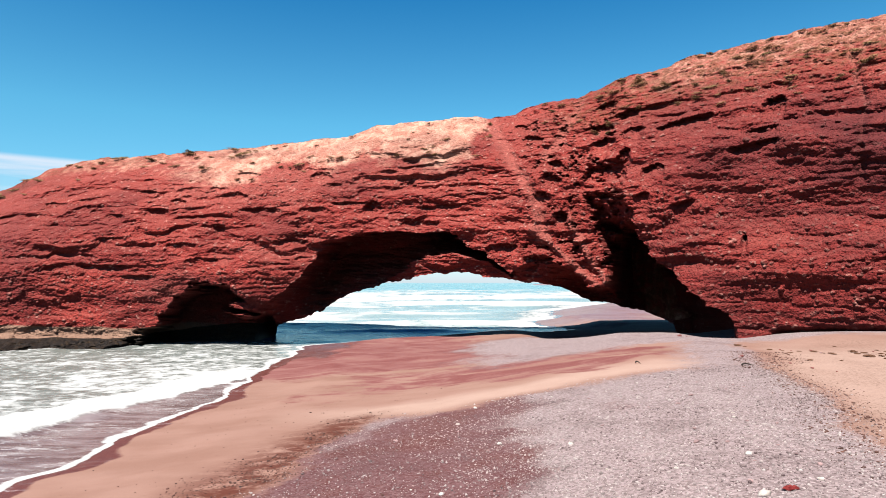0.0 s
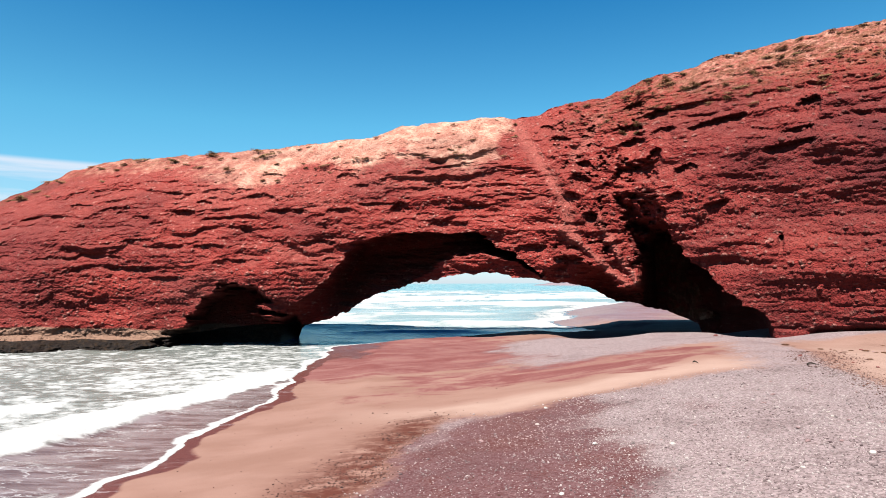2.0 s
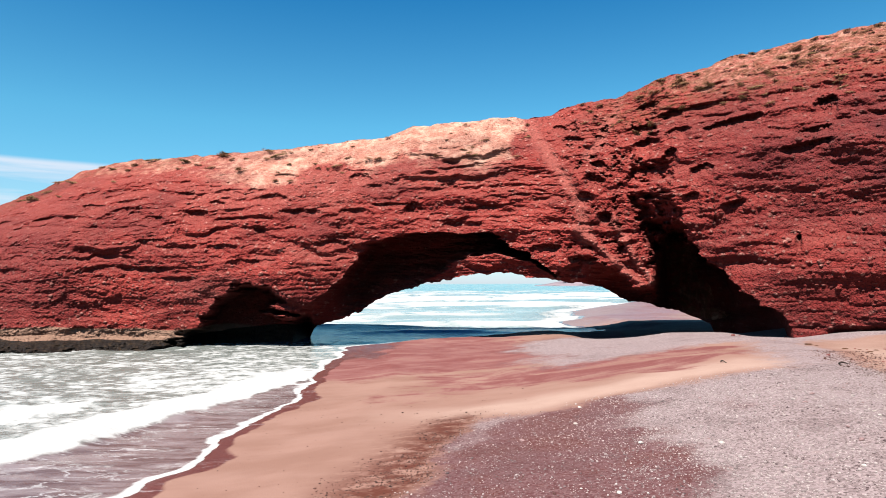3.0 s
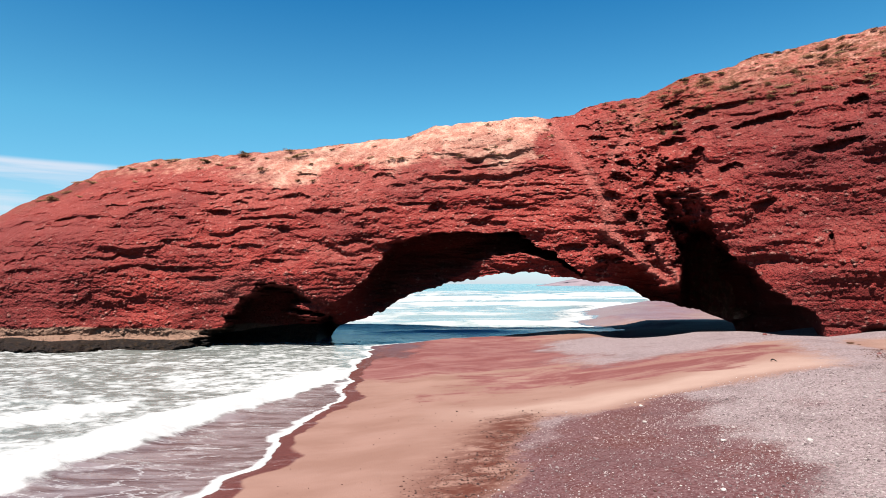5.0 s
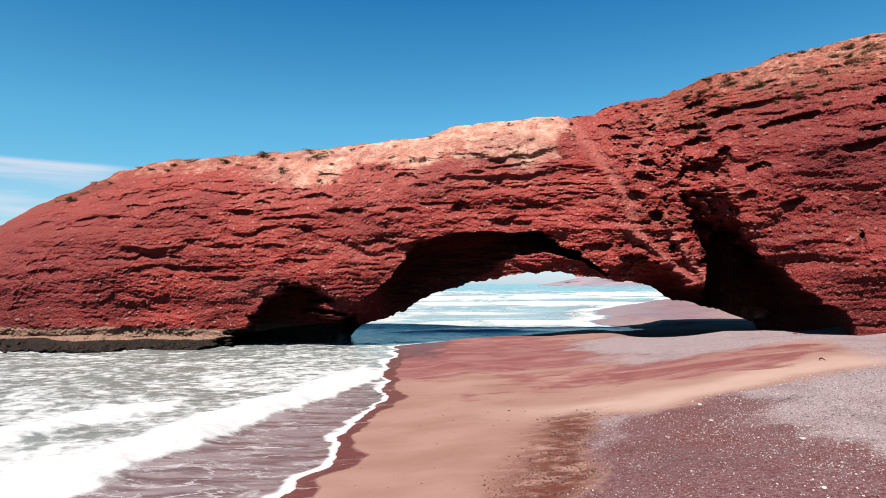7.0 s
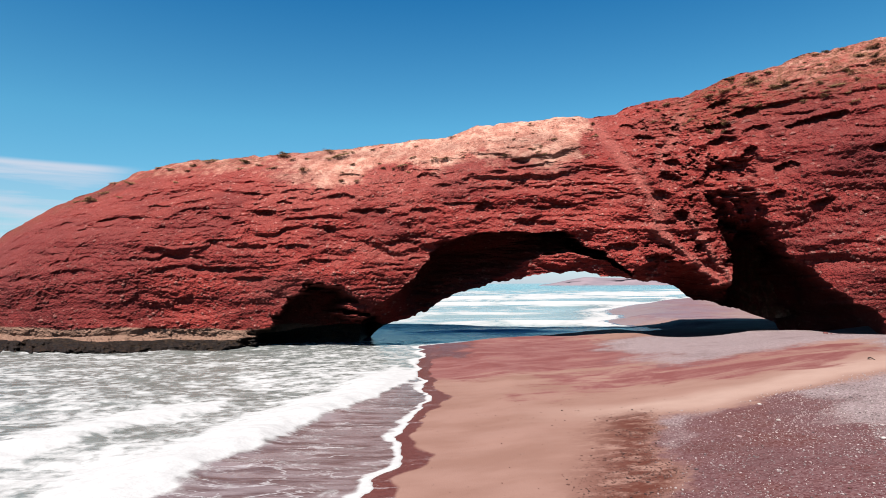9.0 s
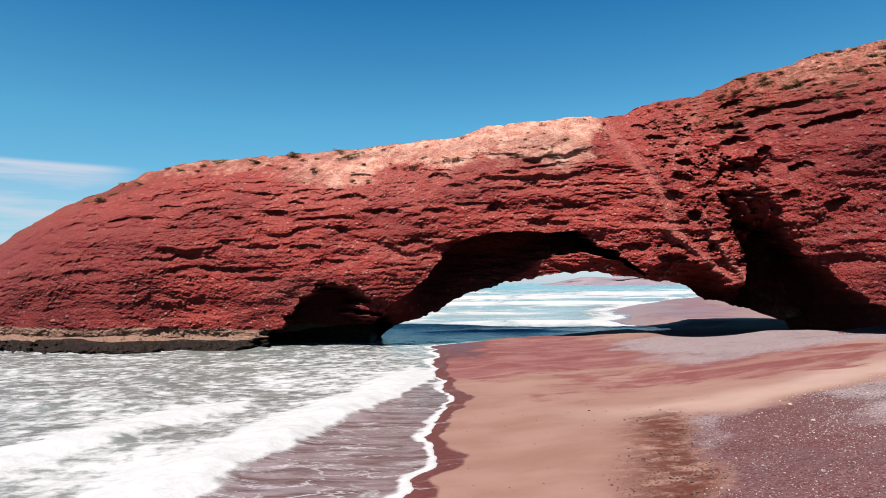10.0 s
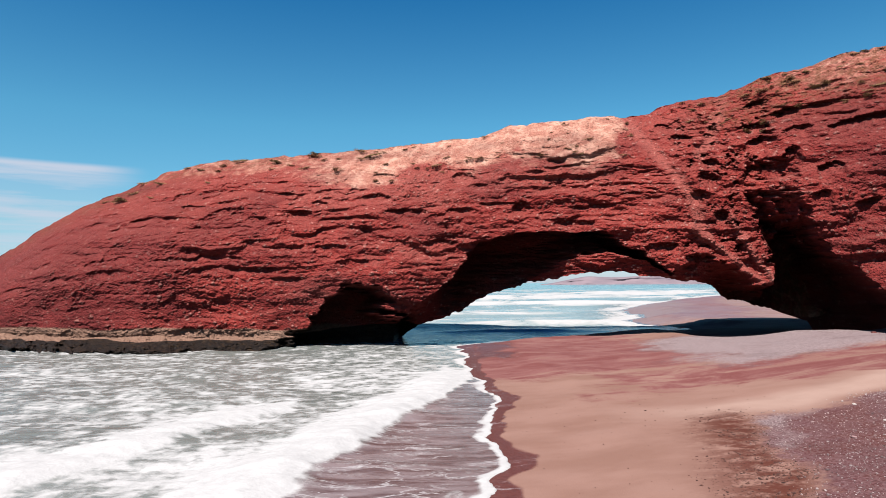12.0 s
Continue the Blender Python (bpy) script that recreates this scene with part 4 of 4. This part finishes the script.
def scatter(name, x, y, r, mat, flat=0.6):
    """Many small stones at x, y with radius r, joined into one mesh."""
    v, f = ico()
    rng = np.random.default_rng(7)
    count = len(x)
    sc = np.stack([r * rng.uniform(0.8, 1.35, count), r * rng.uniform(0.65, 1.0, count), r * rng.uniform(0.35, 0.85, count) * flat / 0.6], -1)
    p = v[None] * sc[:, None, :] * rng.uniform(0.86, 1.14, (count, len(v), 1))
    a, b = rng.uniform(0, 6.283, count), rng.normal(0, 0.25, count)
    px, pz = p[..., 0] * np.cos(b)[:, None] - p[..., 2] * np.sin(b)[:, None], p[..., 0] * np.sin(b)[:, None] + p[..., 2] * np.cos(b)[:, None]
    q = np.stack([px * np.cos(a)[:, None] - p[..., 1] * np.sin(a)[:, None] + x[:, None],
                  px * np.sin(a)[:, None] + p[..., 1] * np.cos(a)[:, None] + y[:, None],
                  pz + (beach_z(x, y) + sc[:, 2] * 0.45)[:, None]], -1)
    faces = (f[None] + (np.arange(count) * len(v))[:, None, None]).reshape(-1, 3)
    me = bpy.data.meshes.new(name)
    me.vertices.add(count * len(v))
    me.vertices.foreach_set("co", q.astype(np.float32).reshape(-1))
    me.loops.add(faces.size)
    me.loops.foreach_set("vertex_index", faces.reshape(-1).astype(np.int32))
    me.polygons.add(len(faces))
    me.polygons.foreach_set("loop_start", (np.arange(len(faces)) * 3).astype(np.int32))
    me.update(calc_edges=True)
    me.materials.append(mat)
    return new(name, me)


def shingle_edges(x, y):
    w = fbm(x * 0.25, y * 0.25, 41, 5) - 0.5
    return -3.2 + (y - 28) * 0.33 + 2.2 * w, 10.5 + (y - 15) * 0.33 + 2.5 * w, 29.0 + 2.5 * w + 0.10 * (x - 5), w


def build_shingle():
    rng = np.random.default_rng(3)
    x, y = rng.uniform(-9, 17, 84000), 10.5 + 20.5 * rng.uniform(0, 1, 84000) ** 1.45
    left, right, far_edge, w = shingle_edges(x, y)
    dense = step(left - 0.8, left + 1.6, x) * step(right + 1.5, right - 1.0, x) * step(far_edge + 1.8, far_edge - 1.4, y)
    dense = dense * (0.20 + 0.80 * step(-1.5, 5, x - (y - 20) * 0.2 + 4 * w) + 0.18 * step(0.45, 0.6, fbm(x * 0.8, y * 0.8, 111, 3)))
    ok = rng.uniform(0, 1, len(x)) < dense
    x, y = x[ok], y[ok]
    r = np.clip(np.exp(rng.normal(math.log(0.0175), 0.40, len(x))), 0.010, 0.09)
    return scatter("gravel", x, y, r, PEBBLE)


def build_debris():
    rng = np.random.default_rng(5)
    x, y = rng.uniform(-13, 20, 120000), rng.uniform(10.5, 36, 120000)
    left, right, far_edge, w = shingle_edges(x, y)
    dense = step(left - 4.5, left - 0.4, x) ** 2 * step(left + 0.8, left - 0.2, x) * step(31, 26, y)
    dense = dense * step(0.42, 0.62, fbm(x * 0.5, y * 1.1, 112, 4)) + 0.006 * (x < 0)
    dense = dense + 0.55 * step(right - 2.2, right - 0.4, x) * step(right + 2.5, right + 0.2, x)
    ok = rng.uniform(0, 1, len(x)) < dense
    x, y = x[ok], y[ok]
    r = np.clip(np.exp(rng.normal(math.log(0.0165), 0.5, len(x))), 0.010, 0.09)
    return scatter("dark_gravel", x, y, r, DEBRIS, 0.5)


tagged(build_shingle(), "loose grey and maroon beach pebbles", "gravel", kind="stuff")
tagged(build_debris(), "dark brown pebbles along a strand line", "gravel", kind="stuff")


# ---- single stones ----
def stone_mesh(seed):
    bm = bmesh.new()
    bmesh.ops.create_icosphere(bm, subdivisions=2, radius=1)
    for v in bm.verts:
        k = 1 + 0.35 * noise.noise(v.co * 1.3 + Vector((seed * 7.1, 0, 0))) + 0.12 * noise.noise(v.co * 3.5 + Vector((0, seed * 3.3, 0)))
        v.co = Vector((v.co.x * k * 1.2, v.co.y * k * 0.9, v.co.z * k * 0.6))
    me = bpy.data.meshes.new("stone")
    bm.to_mesh(me)
    bm.free()
    return me


def stone_material(name, a, b):
    n = Nodes(name)
    c = n.mix(n.span(n.noise(6.0, 5, 0.65), 0.35, 0.65), a, b)
    return n.done(c, 0.85, n.bump(n.noise(14.0, 4, 0.7), 0.02, 0.7), 0.2)


STONE_SORTS = [("white rounded stone lying on the shingle", stone_material("pale_stone", (0.1634, 0.1419, 0.129), (0.2322, 0.215, 0.2064))),
               ("mauve-grey rounded stone lying on the shingle", stone_material("mauve_stone", (0.086, 0.05332, 0.05504), (0.1548, 0.1032, 0.1032))),
               ("dark red angular stone lying on the beach", stone_material("red_stone", (0.0387, 0.01032, 0.00946), (0.0946, 0.02752, 0.02408)))]


def place_stones():
    rng = random.Random(17)
    kinds = []
    for k, (label, mat) in enumerate(STONE_SORTS):
        for v in range(2):
            me = stone_mesh(k * 2 + v + 1)
            me.materials.append(mat)
            me.polygons.foreach_set("use_smooth", np.ones(len(me.polygons), bool))
            kinds.append((label, me))
    spots = []
    for i in range(95):                                           # on the near shingle
        y = 11.5 + 17 * rng.random() ** 1.3
        x = -4.5 + (y - 17) * 0.33 + rng.random() * 14
        spots.append((x, y, 0.035 + 0.05 * rng.random() ** 3, rng.choice((0, 1, 2, 2, 3, 3))))
    for i in range(16):                                           # round the landward foot of the arch
        spots.append((20 + 9 * rng.random(), 52.5 + 3 * rng.random(), 0.07 + 0.13 * rng.random() ** 2, rng.choice((4, 5, 5, 2))))
    for i in range(16):                                           # on the dry sand
        spots.append((15 + 12 * rng.random(), 22 + 20 * rng.random(), 0.04 + 0.07 * rng.random() ** 2, rng.choice((4, 5, 3))))
    spots += [(6.45, 12.95, 0.12, 0), (7.47, 15.7, 0.09, 1), (7.94, 13.5, 0.07, 0)]      # bleached ones by the rag
    for x, y, r, k in spots:
        label, me = kinds[k]
        ob = new("stone", me)
        z = beach_z(np.array([x]), np.array([y]))[0]
        ob.matrix_world = Matrix.LocRotScale((x, y, z + 0.25 * r), Euler((0.2 * rng.random(), 0.2 * rng.random(), 6.28 * rng.random())), (r, r * (0.8 + 0.4 * rng.random()), r))
        tagged(ob, label, "stone", "loose stones on the beach")


place_stones()


# ---- scrub on the cliff ----
def leaf_material(name, a, b):
    n = Nodes(name)
    c = n.mix(n.geo.outputs["Random Per Island"], a, b)
    return n.done(c, 0.8, None, 0.15)


BARK = stone_material("dry_stem", (0.043, 0.0258, 0.0172), (0.0774, 0.0516, 0.0344))
SCRUB_SORTS = [("low olive-green scrub bush on red rock", leaf_material("olive_leaf", (0.0800, 0.0490, 0.0240), (0.1600, 0.1020, 0.0460))),
               ("low brown dry scrub bush on red rock", leaf_material("dry_leaf", (0.08041, 0.03947, 0.02047), (0.1754, 0.09649, 0.04678)))]


def shrub(seed, label, leaf):
    """A cushion of small leaves on short stems, about 1 m across."""
    rng = random.Random(seed)
    base = tagged(new("shrub"), label, "shrub", "scrub on the cliff")
    bm = bmesh.new()
    for i in range(9):
        a, lean = 6.28 * i / 9 + rng.random(), 0.15 + 0.35 * rng.random()
        top = Vector((math.cos(a) * lean, math.sin(a) * lean, 0.12 + 0.10 * rng.random())) * 0.7
        m = Matrix.Translation(top / 2) @ top.to_track_quat("Z", "Y").to_matrix().to_4x4()
        bmesh.ops.create_cone(bm, segments=5, radius1=0.022, radius2=0.008, depth=top.length, matrix=m)
    part("stem", bm, BARK, base)
    bm = bmesh.new()
    lobes = [(rng.uniform(-0.32, 0.32), rng.uniform(-0.26, 0.26), rng.uniform(0.14, 0.26), rng.uniform(0.14, 0.26)) for i in range(9)]
    for i in range(900):
        cx, cy, cz, r = rng.choice(lobes)
        d = Vector((rng.gauss(0, 1), rng.gauss(0, 1), abs(rng.gauss(0, 0.9)) - 0.25)).normalized()
        c = Vector((cx, cy, cz)) + d * r * (0.55 + 0.5 * rng.random())
        c.z = max(c.z, 0.01)
        u = Vector((rng.gauss(0, 1), rng.gauss(0, 1), rng.gauss(0, 1))).normalized()
        w = u.cross(d).normalized()
        k = 0.022 + 0.020 * rng.random()
        bm.faces.new([bm.verts.new(c - u * k), bm.verts.new(c + w * k * 0.5), bm.verts.new(c + u * k * 1.2), bm.verts.new(c - w * k * 0.5)])
    part("foliage", bm, leaf, base, smooth=False)
    return base


def unscaled(ob):
    return Matrix.Diagonal((1 / ob.scale.x, 1 / ob.scale.y, 1 / ob.scale.z, 1))


def place_scrub():
    rng = np.random.default_rng(23)
    spots = []
    for i in range(26):                                           # seaward top
        spots.append((rng.uniform(-0.66, -0.20), 1 - 0.10 * rng.uniform(0, 1) ** 1.6, 0.9 + 1.3 * rng.uniform(0, 1) ** 2, 0.5))
    for i in range(46):                                           # pale top of the bridge
        spots.append((rng.uniform(-0.22, 0.19), 1 - 0.17 * rng.uniform(0, 1), 0.4 + 0.7 * rng.uniform(0, 1) ** 2, 0.65))
    for i in range(105):                                          # landward slope
        spots.append((rng.uniform(0.27, 0.86), 1 - 0.19 * rng.uniform(0, 1) ** 1.5, 0.5 + 1.0 * rng.uniform(0, 1) ** 2, 0.35))
    s = np.array([a[0] for a in spots])
    low = (-1.2 - EYE_Z) / foot_y(s)
    rows = np.linspace(0, 1, 120)[:, None]
    t = low + (crest_t(s) - low) * rows
    y, _ = cliff_face(np.broadcast_to(s, t.shape), t)
    sorts = [shrub(31 + i, SCRUB_SORTS[i % 2][0], SCRUB_SORTS[i % 2][1]) for i in range(4)]
    used = [False] * 4
    for j, (a, k, size, dry) in enumerate(spots):
        i = min(int(round(k * 119)), 118)
        yy = y[i, j]
        m = Matrix.LocRotScale((EYE_X + a * yy, yy, EYE_Z + t[i, j] * yy - 0.06), Euler((-0.25, 0, rng.uniform(0, 6.28))), (size * 1.45, size * 1.45, size * 0.58))
        kind = int(rng.integers(0, 2)) * 2 + (1 if rng.uniform(0, 1) < dry else 0)
        if used[kind]:
            copy_thing(sorts[kind], m @ unscaled(sorts[kind]))
        else:
            used[kind] = True
            sorts[kind].matrix_basis = m


place_scrub()


# ---- small things on the sand ----
def place_tufts():
    rng = random.Random(41)
    base = shrub(71, "dry brown plant tuft on the sand", leaf_material("withered_leaf", (0.0420, 0.0180, 0.0105), (0.0900, 0.0430, 0.0230)))
    tagged(base, "", "plant tuft", "dry tufts on the sand")
    first = True
    for i in range(34):
        x, y = 18.5 + 8.5 * rng.random(), 31.5 + 6.5 * rng.random() + (3.5 if i % 5 == 0 else 0)
        k = 0.22 + 0.35 * rng.random() ** 2
        m = Matrix.LocRotScale((x, y, beach_z(np.array([x]), np.array([y]))[0] - 0.02), Euler((0, 0, 6.28 * rng.random())), (k * 1.5, k * 1.3, k * 0.7))
        if first:
            base.matrix_basis, first = m, False
        else:
            copy_thing(base, m @ unscaled(base))


place_tufts()


def driftwood(x, y, length, turn, label):
    """A weathered crooked stick, lying down."""
    bm = bmesh.new()
    rings, sides = 12, 7
    rng = random.Random(int(x * 10))
    loops = []
    for i in range(rings):
        f = i / (rings - 1)
        r = 0.045 * (1 - 0.65 * f) * (1 + 0.15 * rng.random())
        c = Vector((f * length - length / 2, 0.09 * math.sin(4 * f + 1), 0.05 + 0.05 * math.sin(5 * f)))
        loops.append([bm.verts.new(c + Vector((0, math.cos(6.283 * k / sides) * r, math.sin(6.283 * k / sides) * r))) for k in range(sides)])
    for a, b in zip(loops[:-1], loops[1:]):
        for k in range(sides):
            bm.faces.new((a[k], a[(k + 1) % sides], b[(k + 1) % sides], b[k]))
    bm.faces.new(loops[0][::-1])
    bm.faces.new(loops[-1])
    ob = part("driftwood", bm, DARK_WOOD)
    ob.matrix_world = Matrix.LocRotScale((x, y, beach_z(np.array([x]), np.array([y]))[0] + 0.0), Euler((0, 0, radians(turn))), None)
    return tagged(ob, label, "driftwood")


DARK_WOOD = stone_material("dark_wood", (0.0086, 0.00602, 0.00516), (0.0301, 0.02064, 0.01548))
driftwood(14.2, 29.7, 0.75, 35, "dark crooked driftwood stick lying on shingle")
driftwood(10.3, 33.6, 0.35, -20, "short dark driftwood stick lying on pale sand")


def red_rag():
    """A crumpled red cloth left on the shingle."""
    bm = bmesh.new()
    n = 16
    grid = [[None] * n for i in range(n)]
    for i in range(n):
        for j in range(n):
            u, v = i / (n - 1) - 0.5, j / (n - 1) - 0.5
            k = 1 - 0.5 * (u * u + v * v)
            h = 0.05 + 0.09 * abs(noise.noise(Vector((u * 4, v * 4, 2.0)))) + 0.05 * noise.noise(Vector((u * 9, v * 9, 5.0)))
            grid[i][j] = bm.verts.new((u * 0.52 * k + 0.03 * noise.noise(Vector((v * 6, 1, 0))), v * 0.30 * k, max(h * (1 - 2.6 * (u * u + v * v)), 0.012)))
    for i in range(n - 1):
        for j in range(n - 1):
            bm.faces.new((grid[i][j], grid[i + 1][j], grid[i + 1][j + 1], grid[i][j + 1]))
    bmesh.ops.solidify(bm, geom=bm.faces[:], thickness=0.006)
    ob = part("rag", bm, stone_material("red_cloth", (0.086, 0.0086, 0.0086), (0.1462, 0.01892, 0.0172)))
    ob.matrix_world = Matrix.LocRotScale((7.02, 13.0, beach_z(np.array([7.02]), np.array([13.0]))[0] + 0.01), Euler((0, 0, 0.3)), (0.8, 0.8, 0.8))
    return tagged(ob, "crumpled red cloth rag lying on the shingle", "rag")


red_rag()
